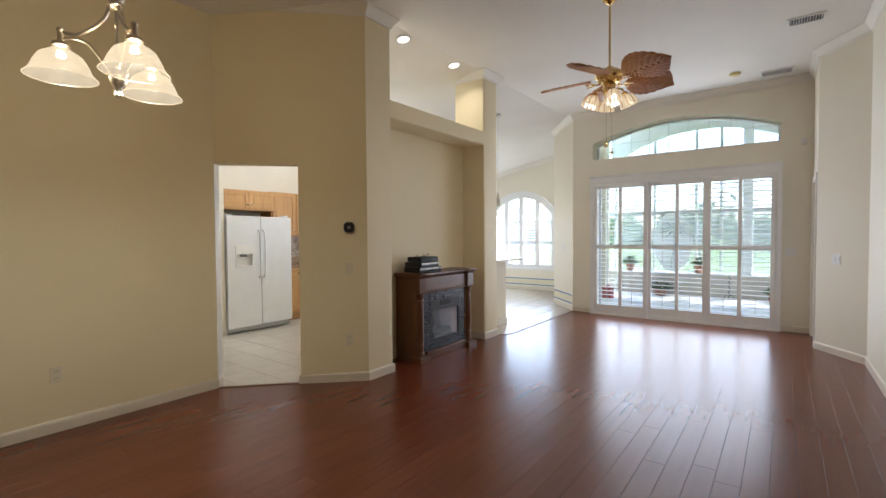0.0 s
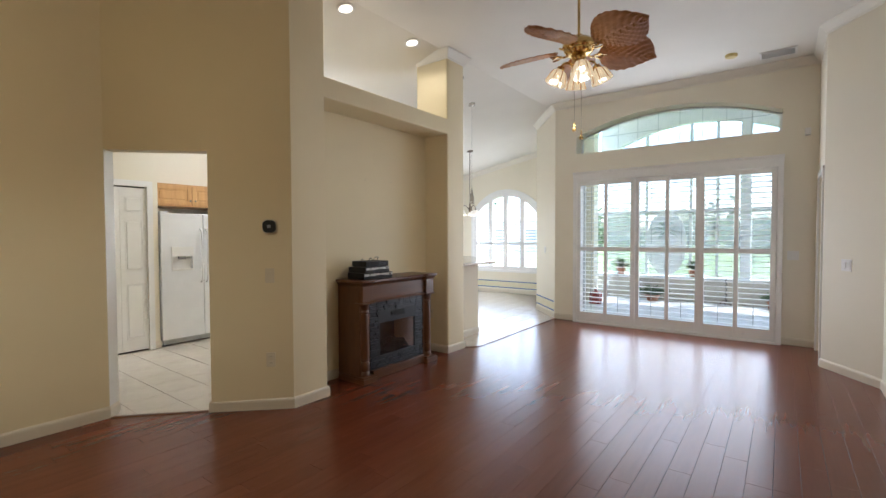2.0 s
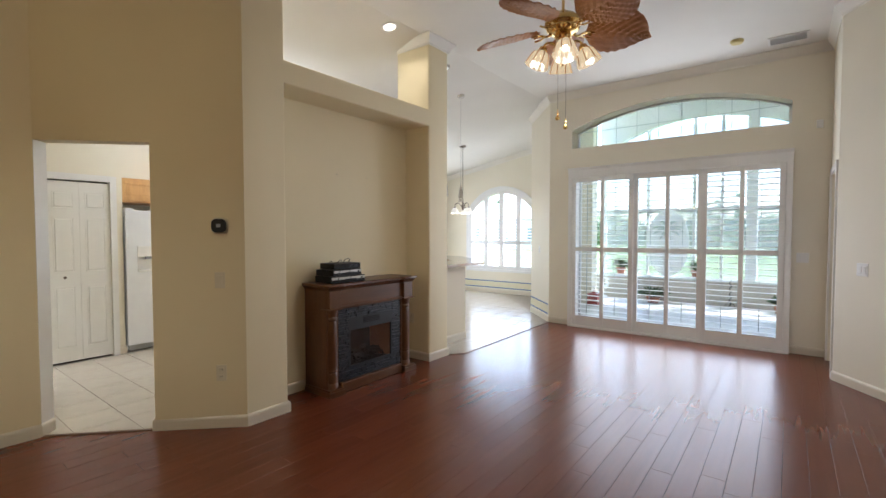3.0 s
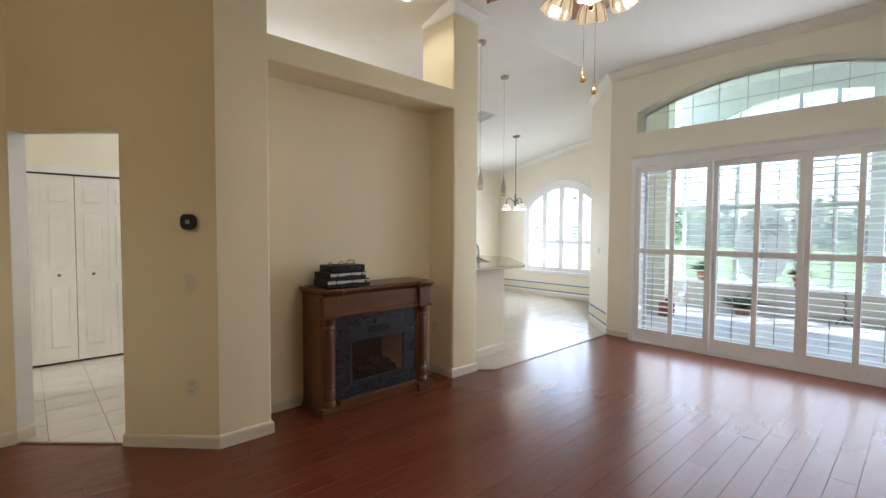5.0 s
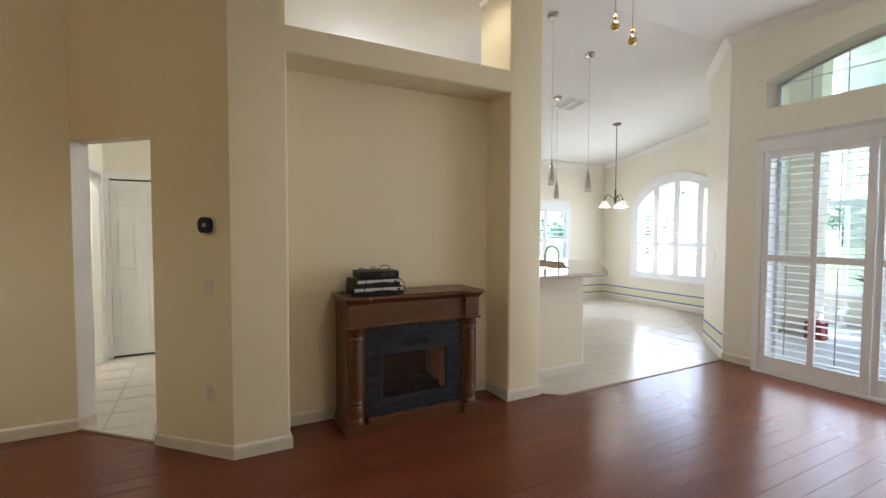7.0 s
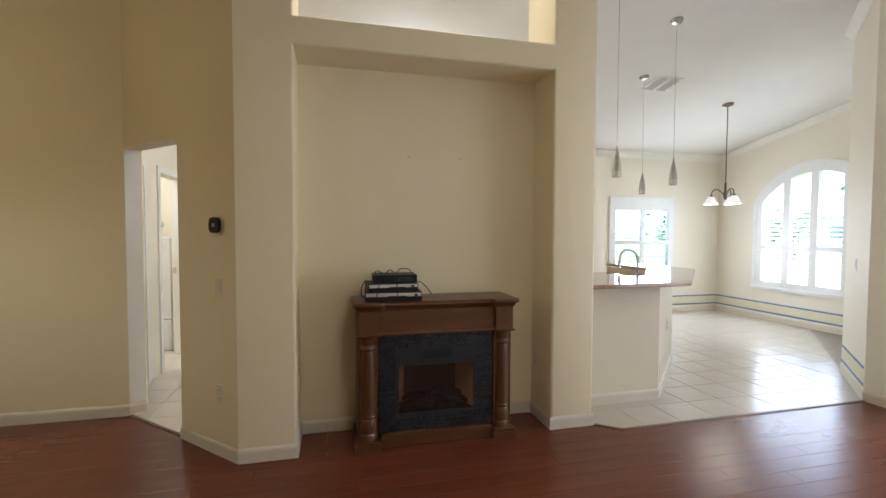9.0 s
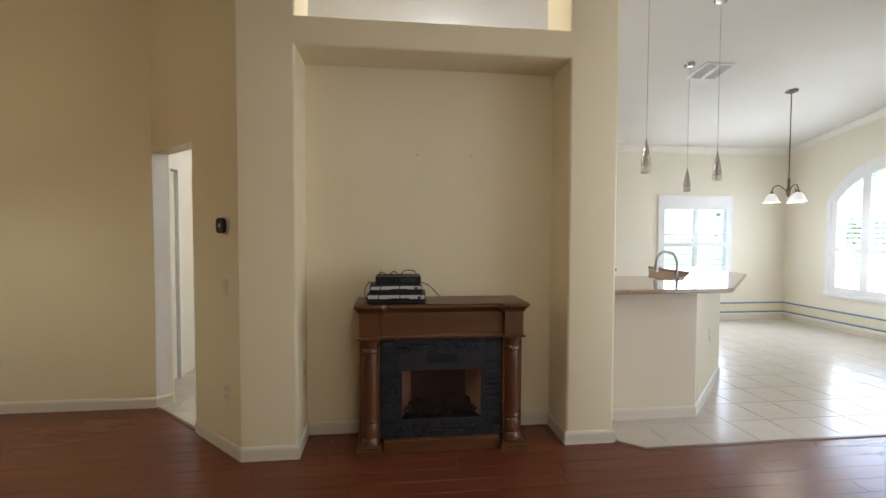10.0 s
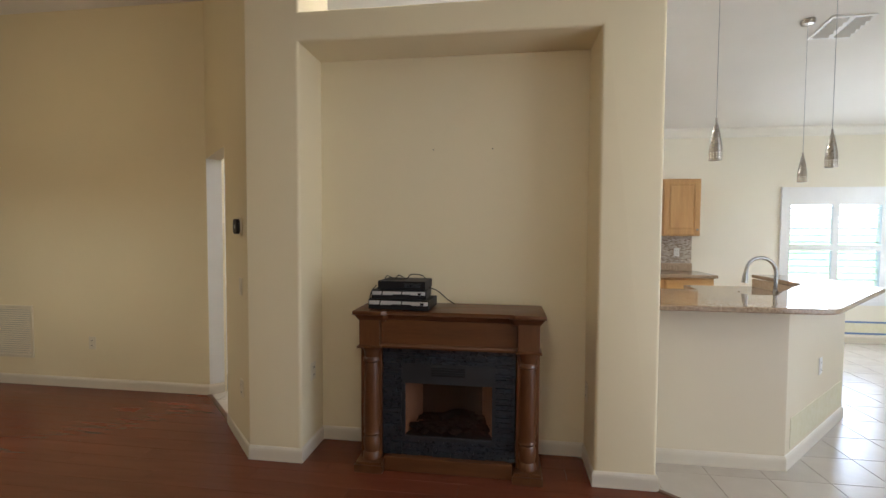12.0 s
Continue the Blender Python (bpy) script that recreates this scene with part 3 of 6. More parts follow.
for (ya, yb, xc, cols) in ((1.865, 2.735, 8.075, ((1.925, 2.265, -2, -1), (2.315, 2.675, -3, 2))), (1.03, 1.87, 8.115, ((1.085, 1.415, -4, -2), (1.465, 1.815, 1, -3))), (0.187, 1.03, 8.075, ((0.245, 0.585, -1, 7), (0.635, 0.975, 2, 8)))):
    sh = thing("sliding_shutter", pose(0, 0, 0), "white plantation shutter panel with open louvers on the sliding door", "shutter", "shutter panels of the sliding door")
    t = 0.016
    stiles = [(ya + 0.001, cols[0][0]), (cols[0][1], cols[1][0]), (cols[1][1], yb - 0.001)]
    for a, b in stiles:
        part("stile", boxes((xc - t, xc + t, a, b, 0.024, 2.222), bev=0.003), M_SHUT, sh)
    for c in cols:
        for z0, z1 in ((0.026, 0.175), (1.135, 1.20), (2.155, 2.22)):
            part("rail", boxes((xc - t + 0.001, xc + t - 0.001, c[0], c[1], z0, z1), bev=0.002), M_SHUT, sh)
        louver_field(sh, xc, c[0], c[1], 0.175, 1.135, c[2], rod="dark")
        louver_field(sh, xc, c[0], c[1], 1.20, 2.155, c[3], rod="dark")
# glass behind the shutters
for k, (a, b) in enumerate(((0.22, 1.05), (1.05, 1.88), (1.88, 2.70))):
    pane(casing, "glass_pane", 8.265, 8.271, a + 0.03, b - 0.03, 0.08, 2.18)
part("track_frame", boxes((8.25, 8.29, 0.187, 0.25, 0.023, 2.224), (8.25, 8.29, 1.02, 1.08, 0.023, 2.224), (8.25, 8.29, 1.85, 1.91, 0.023, 2.224), (8.25, 8.29, 2.67, 2.733, 0.023, 2.224),
                          (8.251, 8.289, 0.25, 2.67, 0.024, 0.08), (8.251, 8.289, 0.25, 2.67, 2.18, 2.223)), M_ALU, casing, "white aluminium door frame")

# arched transom
tr = structure("window_transom", boxes((8.375, 8.415, ARCH_Y0, ARCH_Y1, ARCH_Z0, ARCH_Z0 + 0.03), (8.375, 8.415, ARCH_Y0, ARCH_Y0 + 0.03, ARCH_Z0 + 0.03, ARCH_ZS), (8.375, 8.415, ARCH_Y1 - 0.03, ARCH_Y1, ARCH_Z0 + 0.03, ARCH_ZS)), M_ALU, "arched transom window with thin glazing bars")
bm = bmesh.new()
arch_pts_in = arc_pts(ARCH_Y0 + 0.01, ARCH_Y1 - 0.01, ARCH_ZS - 0.012, ARCH_ZT - 0.012)
tube(bm, [(8.395, y, z) for y, z in arch_pts_in], 0.014, 6)
part("arch_frame", bm, M_ALU, tr, smooth=True)
bm = bmesh.new()
poly = [(ARCH_Y0 + 0.004, ARCH_Z0 + 0.004), (ARCH_Y1 - 0.004, ARCH_Z0 + 0.004)] + arc_pts(ARCH_Y0 + 0.004, ARCH_Y1 - 0.004, ARCH_ZS - 0.004, ARCH_ZT - 0.004)[::-1]
va = [bm.verts.new((8.393, y, z)) for y, z in poly]
vb = [bm.verts.new((8.398, y, z)) for y, z in poly]
bm.faces.new(va)
bm.faces.new(vb[::-1])
for i in range(len(poly)):
    j = (i + 1) % len(poly)
    bm.faces.new((va[i], va[j], vb[j], vb[i]))
gp = part("glass_pane", bm, M_GLASS, tr)
gp.visible_shadow = False


def arc_z(y, y0, y1, zs, zt):
    half, rise = (y1 - y0) / 2, zt - zs
    rad = (half * half + rise * rise) / (2 * rise)
    return zt - rad + math.sqrt(max(rad * rad - (y - (y0 + y1) / 2) ** 2, 0))


for i in range(8):
    y = 0.475 + i * 0.288
    part("glazing_bar", boxes((8.383, 8.392, y - 0.003, y + 0.003, ARCH_Z0 + 0.03, arc_z(y, ARCH_Y0, ARCH_Y1, ARCH_ZS, ARCH_ZT) - 0.02)), M_GREYA, tr)
part("glazing_bar", boxes((8.381, 8.390, ARCH_Y0 + 0.12, ARCH_Y1 - 0.12, 2.945, 2.952)), M_GREYA, tr)

# nook window: arched shutters
nookwin = structure("window_nook", boxes((NOOK_X - 0.03, NOOK_X + 0.12, NW0 - 0.001, NW0 + 0.09, NWB, NWS), (NOOK_X - 0.03, NOOK_X + 0.12, NW1 - 0.09, NW1 + 0.001, NWB, NWS),
                                         (NOOK_X - 0.06, NOOK_X + 0.12, NW0 - 0.06, NW1 + 0.06, NWB - 0.05, NWB), (NOOK_X - 0.029, NOOK_X + 0.12, NW0 + 0.09, NW1 - 0.09, NWB, NWB + 0.09)), M_SHUT, "arched nook window with white plantation shutters")
bm = bmesh.new()
for k, off in ((0, 0.0),):
    ring = []
    outer, inner = arc_pts(NW0 - 0.07, NW1 + 0.07, NWS - 0.02, NWT + 0.07), arc_pts(NW0 + 0.09, NW1 - 0.09, NWS - 0.03, NWT - 0.10)
    for (yo, zo), (yi, zi) in zip(outer, inner):
        ring.append([bm.verts.new((NOOK_X - 0.035, yo, zo)), bm.verts.new((NOOK_X - 0.035, yi, zi)), bm.verts.new((NOOK_X + 0.10, yi, zi)), bm.verts.new((NOOK_X - 0.002, yo, zo))])
    for a, b in zip(ring, ring[1:]):
        for q in range(4):
            bm.faces.new((a[q], a[(q + 1) % 4], b[(q + 1) % 4], b[q]))
    bm.faces.new(ring[0])
    bm.faces.new(ring[-1][::-1])
part("arch_trim", bm, M_SHUT, nookwin, smooth=True)
part("side_trim", boxes((NOOK_X - 0.035, NOOK_X - 0.002, NW0 - 0.07, NW0 - 0.002, NWB, NWS - 0.02), bev=0.004), M_SHUT, nookwin)
part("side_trim", boxes((NOOK_X - 0.035, NOOK_X - 0.002, NW1 + 0.002, NW1 + 0.07, NWB, NWS - 0.02), bev=0.004), M_SHUT, nookwin)
ncols = ((4.64, 4.955), (5.065, 5.40), (5.51, 5.815), (5.925, 6.27))
for y in (5.01, 5.455, 5.87):
    part("stile", boxes((NOOK_X - 0.028, NOOK_X + 0.03, y - 0.055, y + 0.055, NWB + 0.09, arc_z(y, NW0, NW1, NWS, NWT) - 0.09)), M_SHUT, nookwin)


def nook_limit(z):
    """How far a blade may reach under the arc at that height."""
    half, rise = (NW1 - NW0) / 2 - 0.09, NWT - NWS - 0.07
    rad = (half * half + rise * rise) / (2 * rise)
    zc, yc = NWT - 0.10 - rad, (NW0 + NW1) / 2
    if z < NWS - 0.03:
        return (-100, 100)
    w = math.sqrt(max(rad * rad - (z - zc) ** 2, 0))
    return (yc - w, yc + w)


for a, b in ncols:
    part("rail", boxes((NOOK_X - 0.027, NOOK_X + 0.029, a, b, 1.155, 1.22)), M_SHUT, nookwin)
    louver_field(nookwin, NOOK_X + 0.015, a, b, NWB + 0.09, 1.155, -14, rod=True)
    louver_field(nookwin, NOOK_X + 0.015, a, b, 1.22, NWT - 0.10, -14, top=nook_limit, rod=False)
pane(nookwin, "glass_pane", NOOK_X + 0.13, NOOK_X + 0.136, NW0 + 0.005, NW1 - 0.005, NWB + 0.005, NWS)

# kitchen window
kitwin = structure("window_kitchen", boxes((KW0 - 0.06, KW0 + 0.05, BACK_Y - 0.03, BACK_Y - 0.001, KWB, KWT + 0.06), (KW1 - 0.05, KW1 + 0.06, BACK_Y - 0.03, BACK_Y - 0.001, KWB, KWT + 0.06),
                                           (KW0 + 0.05, KW1 - 0.05, BACK_Y - 0.029, BACK_Y - 0.002, KWT - 0.17, KWT + 0.058), (KW0 - 0.08, KW1 + 0.08, BACK_Y - 0.05, BACK_Y - 0.001, KWB - 0.05, KWB)), M_SHUT, "kitchen window with white plantation shutters")
km = (KW0 + KW1) / 2
part("stile", boxes((km - 0.035, km + 0.035, BACK_Y - 0.04, BACK_Y + 0.004, KWB, KWT - 0.17)), M_SHUT, kitwin)
for a, b in ((KW0 + 0.05, km - 0.035), (km + 0.035, KW1 - 0.05)):
    part("rail", boxes((a, b, BACK_Y - 0.039, BACK_Y + 0.003, 1.205, 1.275)), M_SHUT, kitwin)
    part("rail", boxes((a, b, BACK_Y - 0.026, BACK_Y + 0.003, KWB, KWB + 0.06)), M_SHUT, kitwin)
    for z0, z1 in ((KWB + 0.06, 1.21), (1.27, KWT - 0.17)):
        n = int((z1 - z0) / 0.079)
        mesh0 = None
        for i in range(n):
            if mesh0 is None:
                ob = part("louver", louver_bm(b - a - 0.008, 0.07), M_SHUT, kitwin, smooth=True)
                mesh0 = ob.data
            else:
                ob = new("louver", mesh0)
                ob.parent = kitwin
            ob.matrix_basis = pose(b - 0.004, BACK_Y + 0.025, z0 + (i + 0.5) * (z1 - z0) / n, 0, 0, 90) @ pose(0, 0, 0, 0, -14, 0)
pane(kitwin, "glass_pane", KW0 + 0.01, KW1 - 0.01, BACK_Y + 0.09, BACK_Y + 0.096, KWB + 0.01, KWT - 0.01)

# bedroom door in the east wall
dr = structure("door_bedroom", boxes((7.285, 7.985, -0.29, -0.25, 0.008, 2.03), bev=0.002), M_DOORW, "white painted panel door, closed")
part("casing", boxes((7.21, 7.272, -0.211, -0.193, 0, 2.10), (7.988, 8.05, -0.211, -0.193, 0, 2.10), (7.272, 7.988, -0.2105, -0.194, 2.04, 2.10)), M_DOORW, dr)
for a, b in ((7.36, 7.60), (7.67, 7.91)):
    for z0, z1 in ((0.2, 0.85), (0.98, 1.6), (1.68, 1.9)):
        part("panel", boxes((a, b, -0.25, -0.243, z0, z1), bev=0.003), M_DOORW, dr)


# ---- fireplace in the niche ----
def column_bm(r, h):
    """Turned half column with rings near its foot and head."""
    prof = [(0, 0), (r * 1.12, 0), (r * 1.12, 0.03), (r * 0.92, 0.045), (r * 1.05, 0.075), (r * 1.05, 0.125), (r * 0.90, 0.14), (r * 1.08, 0.155), (r * 0.95, 0.17),
            (r * 1.06, 0.20), (r * 0.96, h - 0.14), (r * 0.86, h - 0.095), (r * 1.05, h - 0.085), (r * 1.05, h - 0.07), (r * 0.90, h - 0.06), (r * 1.0, h - 0.03), (r * 1.15, h - 0.015), (r * 1.15, h), (0, h)]
    return lathe(bmesh.new(), prof, 24)


def fireplace(x0, x1, front, back, height):
    w = x1 - x0
    cx = (x0 + x1) / 2
    fp = thing("electric_fireplace", pose(cx, front, 0), "mahogany electric fireplace with black slate surround standing in the niche", "fireplace")
    h, d = w / 2, back - front
    # body behind the columns
    bw = h - 0.03
    part("side_panel", boxes((-bw, -bw + 0.13, 0.075, d, 0.055, height - 0.024), bev=0.003), M_MAHOG, fp)
    part("side_panel", boxes((bw - 0.13, bw, 0.075, d, 0.055, height - 0.024), bev=0.003), M_MAHOG, fp)
    part("frieze", boxes((-bw + 0.13, bw - 0.13, 0.062, d - 0.002, height - 0.222, height - 0.024), bev=0.002), M_MAHOGX, fp)
    bm = bmesh.new()
    sweep(bm, [(-bw + 0.12, 0.062), (bw - 0.12, 0.062)], [(0, height - 0.224), (0.014, height - 0.224), (0.018, height - 0.212), (0.010, height - 0.202), (0, height - 0.197)], -1)
    part("frieze_bead", bm, M_MAHOGX, fp)
    # mantel shelf with its stepped moulding, broken forward over the columns
    plan = [(-h, d), (-h, 0.0), (-h + 0.175, 0.0), (-h + 0.20, 0.03), (h - 0.20, 0.03), (h - 0.175, 0.0), (h, 0.0), (h, d)]
    bm = bmesh.new()
    prism(bm, plan, height - 0.022, height)
    bmesh.ops.bevel(bm, geom=[e for e in bm.edges], offset=0.004, segments=2, profile=0.5, affect='EDGES')
    part("mantel_shelf", bm, M_MAHOGX, fp, smooth=True)
    bm = bmesh.new()
    ins = [(x * (h - 0.012) / h, y + 0.012 if y < d - 0.01 else y) for x, y in plan]
    prof = [(-0.014, height - 0.022), (-0.004, height - 0.024), (0.008, height - 0.040), (0.016, height - 0.055), (0.030, height - 0.066), (0.045, height - 0.066), (0.045, height - 0.022)]
    sweep(bm, ins, [(-0.0 + p, z) for p, z in prof], 1)
    part("mantel_moulding", bm, M_MAHOGX, fp, smooth=True)
    for s in (-1, 1):
        c = s * (h - 0.095)
        part("column_block", boxes((c - 0.062, c + 0.062, 0.03, 0.14, height - 0.221, height - 0.024), bev=0.003), M_MAHOG, fp)
        bm = bmesh.new()
        sweep(bm, [(c - 0.062, 0.14), (c - 0.062, 0.03), (c + 0.062, 0.03), (c + 0.062, 0.14)], [(0, height - 0.224), (0.010, height - 0.224), (0.012, height - 0.214), (0, height - 0.208)], -1)
        part("block_bead", bm, M_MAHOG, fp)
        col = part("column", column_bm(0.05, height - 0.224 - 0.06), M_MAHOG, fp, "turned mahogany column", smooth=True)
        col.location = (c, 0.09, 0.06)
        bm = bmesh.new()
        prism(bm, [(c - 0.085, 0.0), (c + 0.085, 0.0), (c + 0.085, d - 0.02), (c - 0.085, d - 0.02)], 0.0, 0.045)
        prism(bm, [(c - 0.078, 0.012), (c + 0.078, 0.012), (c + 0.078, d - 0.02), (c - 0.078, d - 0.02)], 0.045, 0.06)
        part("plinth", bm, M_MAHOG, fp)
    part("bottom_rail", boxes((-h + 0.18, h - 0.18, 0.045, d - 0.03, 0.0, 0.086), bev=0.005), M_MAHOGX, fp)
    # slate surround, stone by stone
    ix, iz0, iz1 = h - 0.165, 0.088, height - 0.226
    ox, oz0, oz1 = 0.278, 0.185, 0.547
    part("surround_board", boxes((-ix, -ox, 0.09, 0.12, iz0, iz1), (ox, ix, 0.09, 0.12, iz0, iz1), (-ox, ox, 0.09, 0.12, iz0, oz0), (-ox, ox, 0.09, 0.12, oz1 + 0.0, iz1)), M_DARK, fp)
    r = random.Random(3)
    def stones(xa, xb, za, zb):
        z = za
        while z < zb - 0.004:
            hh = min(r.uniform(0.014, 0.03), zb - z)
            x = xa
            while x < xb - 0.005:
                ww = min(r.uniform(0.05, 0.12), xb - x)
                out = r.uniform(0.004, 0.018)
                part("slate", boxes((x + 0.001, x + ww - 0.001, 0.09 - out, 0.092, z + 0.001, z + hh - 0.001)), M_STONE, fp)
                x += ww
            z += hh
    stones(-ix, -ox, iz0, iz1)
    stones(ox, ix, iz0, iz1)
    stones(-ox, ox, iz0, oz0)
    stones(-ox, ox, oz1 + 0.10, iz1)
    # firebox: black frame, vent, glass, brick sides and log bed
    part("firebox_frame", boxes((-ox, -ox + 0.018, 0.078, 0.10, oz0, oz1 + 0.10), (ox - 0.018, ox, 0.078, 0.10, oz0, oz1 + 0.10), (-ox + 0.018, ox - 0.018, 0.079, 0.10, oz0, oz0 + 0.02), (-ox + 0.018, ox - 0.018, 0.079, 0.10, oz1 - 0.02, oz1 + 0.10)), M_FIREFR, fp)
    for i in range(4):
        part("vent_slat", boxes((-0.10, 0.10, 0.072, 0.079, oz1 + 0.03 + i * 0.014, oz1 + 0.038 + i * 0.014)), M_DARK, fp)
    part("firebox_back", boxes((-ox, ox, d - 0.06, d - 0.03, oz0, oz1)), M_FIREBACK, fp, "dark brown firebox back")
    part("firebox_roof", boxes((-ox, ox, 0.10, d - 0.06, oz1 - 0.01, oz1)), M_BLACK, fp)
    for s in (-1, 1):
        bm = bmesh.new()
        a, b = s * (ox - 0.004), s * (ox - 0.085)
        prism(bm, [(a, 0.104), (a, d - 0.06), (b, d - 0.06)] if s < 0 else [(a, 0.104), (b, d - 0.06), (a, d - 0.06)], oz0, oz1 - 0.012)
        part("brick_side", bm, M_FIREB, fp, "rust-brown moulded brick side")
    bm = bmesh.new()
    part("firebox_floor", boxes((-ox, ox, 0.10, d - 0.06, oz0 - 0.01, oz0 + 0.012)), M_DARK, fp)
    for i in range(120):
        a, rr = r.uniform(-ox + 0.05, ox - 0.05), r.uniform(0.012, 0.03)
        yy = r.uniform(0.12, d - 0.08)
        bmesh.ops.create_icosphere(bm, subdivisions=1, radius=rr, matrix=Matrix.Translation((a, yy, oz0 + 0.02 + r.uniform(0, 0.03) + 0.06 * (1 - (a / ox) ** 2) * min(1, (yy - 0.1) / 0.12))) @ Matrix.Diagonal((1.3, 1, 0.7, 1)))
    part("ember_bed", bm, M_BARKD, fp)
    for (xa, ya, xb, yb, zz) in ((-0.16, 0.16, 0.15, 0.19, 0.06), (-0.12, 0.22, 0.17, 0.16, 0.09), (-0.05, 0.14, 0.10, 0.24, 0.115)):
        bm = bmesh.new()
        tube(bm, curve_pts([(xa, ya, oz0 + zz), ((xa + xb) / 2, (ya + yb) / 2 + 0.01, oz0 + zz + 0.015), (xb, yb, oz0 + zz)], 6), 0.024, 8)
        part("log", bm, M_BARKD, fp, smooth=True)
    g = part("firebox_glass", boxes((-ox + 0.018, ox - 0.018, 0.090, 0.094, oz0 + 0.02, oz1 - 0.02)), M_FGLASS, fp, "dark fireplace glass")
    g.visible_shadow = False
    return fp


M_FIREB = surface("firebrick", (0.36, 0.17, 0.09), (0.48, 0.25, 0.15), 0.8, scale=14, bump_scale=40, bump_strength=0.4)
M_BARKD = surface("ceramic_log", (0.010, 0.009, 0.008), (0.020, 0.017, 0.014), 0.95, spec=0.1, scale=18, bump_scale=40, bump_strength=0.6, bump_distance=0.006)
M_FIREBACK = surface("dark_brown_back", (0.055, 0.038, 0.028), (0.085, 0.060, 0.045), 0.8, scale=7, bump_scale=40, bump_strength=0.3)
M_FIREFR = surface("charcoal_metal", (0.020, 0.022, 0.025), (0.030, 0.032, 0.036), 0.42, scale=8, bump_scale=160, bump_strength=0.1, spec=0.4)
M_FGLASS = glass_mat("fireplace_glass", (0.68, 0.66, 0.64))
fireplace(3.90, 5.02, 3.185, 3.56, 0.966)


# ---- set-top boxes stacked on the mantel ----
def media_box(name, x, y, z, w, d, h, rz, label, front=None):
    b = thing(name, pose(x, y, z, 0, 0, rz), label, "set-top box", "boxes stacked on the mantel")
    part("case", boxes((-w / 2, w / 2, -d / 2, d / 2, 0.004, h), bev=0.003), M_BLACK, b)
    for sx in (-1, 1):
        for sy in (-1, 1):
            ft = lathe(bmesh.new(), [(0, 0), (0.008, 0), (0.008, 0.004), (0, 0.004)], 8)
            fo = part("foot", ft, M_BLACK, b)
            fo.location = (sx * (w / 2 - 0.02), sy * (d / 2 - 0.02), 0)
    if front == "silver":
        part("front_strip", boxes((-w / 2 + 0.006, w / 2 - 0.006, -d / 2 - 0.004, -d / 2 + 0.0005, h * 0.52, h * 0.90), bev=0.001), M_SILVER, b, "silver front strip")
        for gx in (-0.30 * w, 0.06 * w):
            bm = bmesh.new()
            box(bm, -0.003, 0.003, -d / 2 - 0.0052, -d / 2 - 0.003, h * 0.50, h * 0.92, m=Matrix.Translation((gx, 0, 0)) @ Matrix.Translation((0, 0, h * 0.7)) @ Matrix.Rotation(radians(12), 4, 'Y') @ Matrix.Translation((0, 0, -h * 0.7)))
            part("front_gap", bm, M_BLACK, b)
        part("finger_notch", boxes((-0.10 * w, 0.22 * w, -d / 2 - 0.0055, -d / 2 - 0.003, h * 0.50, h * 0.60), bev=0.001), M_BLACK, b)
        part("button", boxes((w / 2 - 0.05, w / 2 - 0.03, -d / 2 - 0.006, -d / 2 - 0.003, h * 0.55, h * 0.78)), M_BLACK, b)
    else:
        part("display", boxes((0.02, w / 2 - 0.03, -d / 2 - 0.002, -d / 2 + 0.0005, h * 0.3, h * 0.75)), M_STONE, b, "dim front display")
        for i in range(6):
            part("vent_slot", boxes((-w / 2 + 0.03 + i * 0.02, -w / 2 + 0.042 + i * 0.02, -d / 2 + 0.05, d / 2 - 0.05, h, h + 0.0006)), M_DARK, b)
    return b


MT = 0.966
media_box("video_recorder", 4.17, 3.36, MT, 0.37, 0.24, 0.062, -3, "black video player with a silver front on the mantel", "silver")
media_box("video_recorder", 4.16, 3.365, MT + 0.062, 0.33, 0.23, 0.055, 2, "black video player with a silver front stacked on another", "silver")
media_box("cable_box", 4.18, 3.37, MT + 0.117, 0.29, 0.21, 0.054, -2, "small black cable box on top of the stack")


def cable(ctrl, label, r=0.003):
    bm = bmesh.new()
    tube(bm, curve_pts(ctrl, 10), r, 6)
    return tagged(part("cable", bm, M_BLACK, None, smooth=True), label, "cable", "loose cables on the mantel")


cable([(4.12, 3.34, MT + 0.176), (4.15, 3.33, MT + 0.20), (4.19, 3.35, MT + 0.176), (4.22, 3.34, MT + 0.205), (4.28, 3.36, MT + 0.20), (4.30, 3.40, MT + 0.176)], "black cable looped over the cable box")
cable([(4.32, 3.38, MT + 0.125), (4.38, 3.39, MT + 0.10), (4.43, 3.42, MT + 0.05), (4.47, 3.50, MT + 0.006)], "black cable trailing off the stacked boxes")
cable([(3.99, 3.38, MT + 0.13), (3.965, 3.36, MT + 0.09), (3.96, 3.35, MT + 0.045), (3.985, 3.34, MT + 0.006)], "black cable hanging beside the stacked boxes")
cable([(4.04, 3.40, MT + 0.12), (4.06, 3.36, MT + 0.19), (4.10, 3.38, MT + 0.176)], "black cable looped over the cable box")


# ---- wall plates ----
def wall_frame(x, y, z, facing):
    """Pose on a wall: local x along it, local y out of it into the room, facing degrees for the outward direction."""
    return pose(x, y, z, 0, 0, facing - 90)


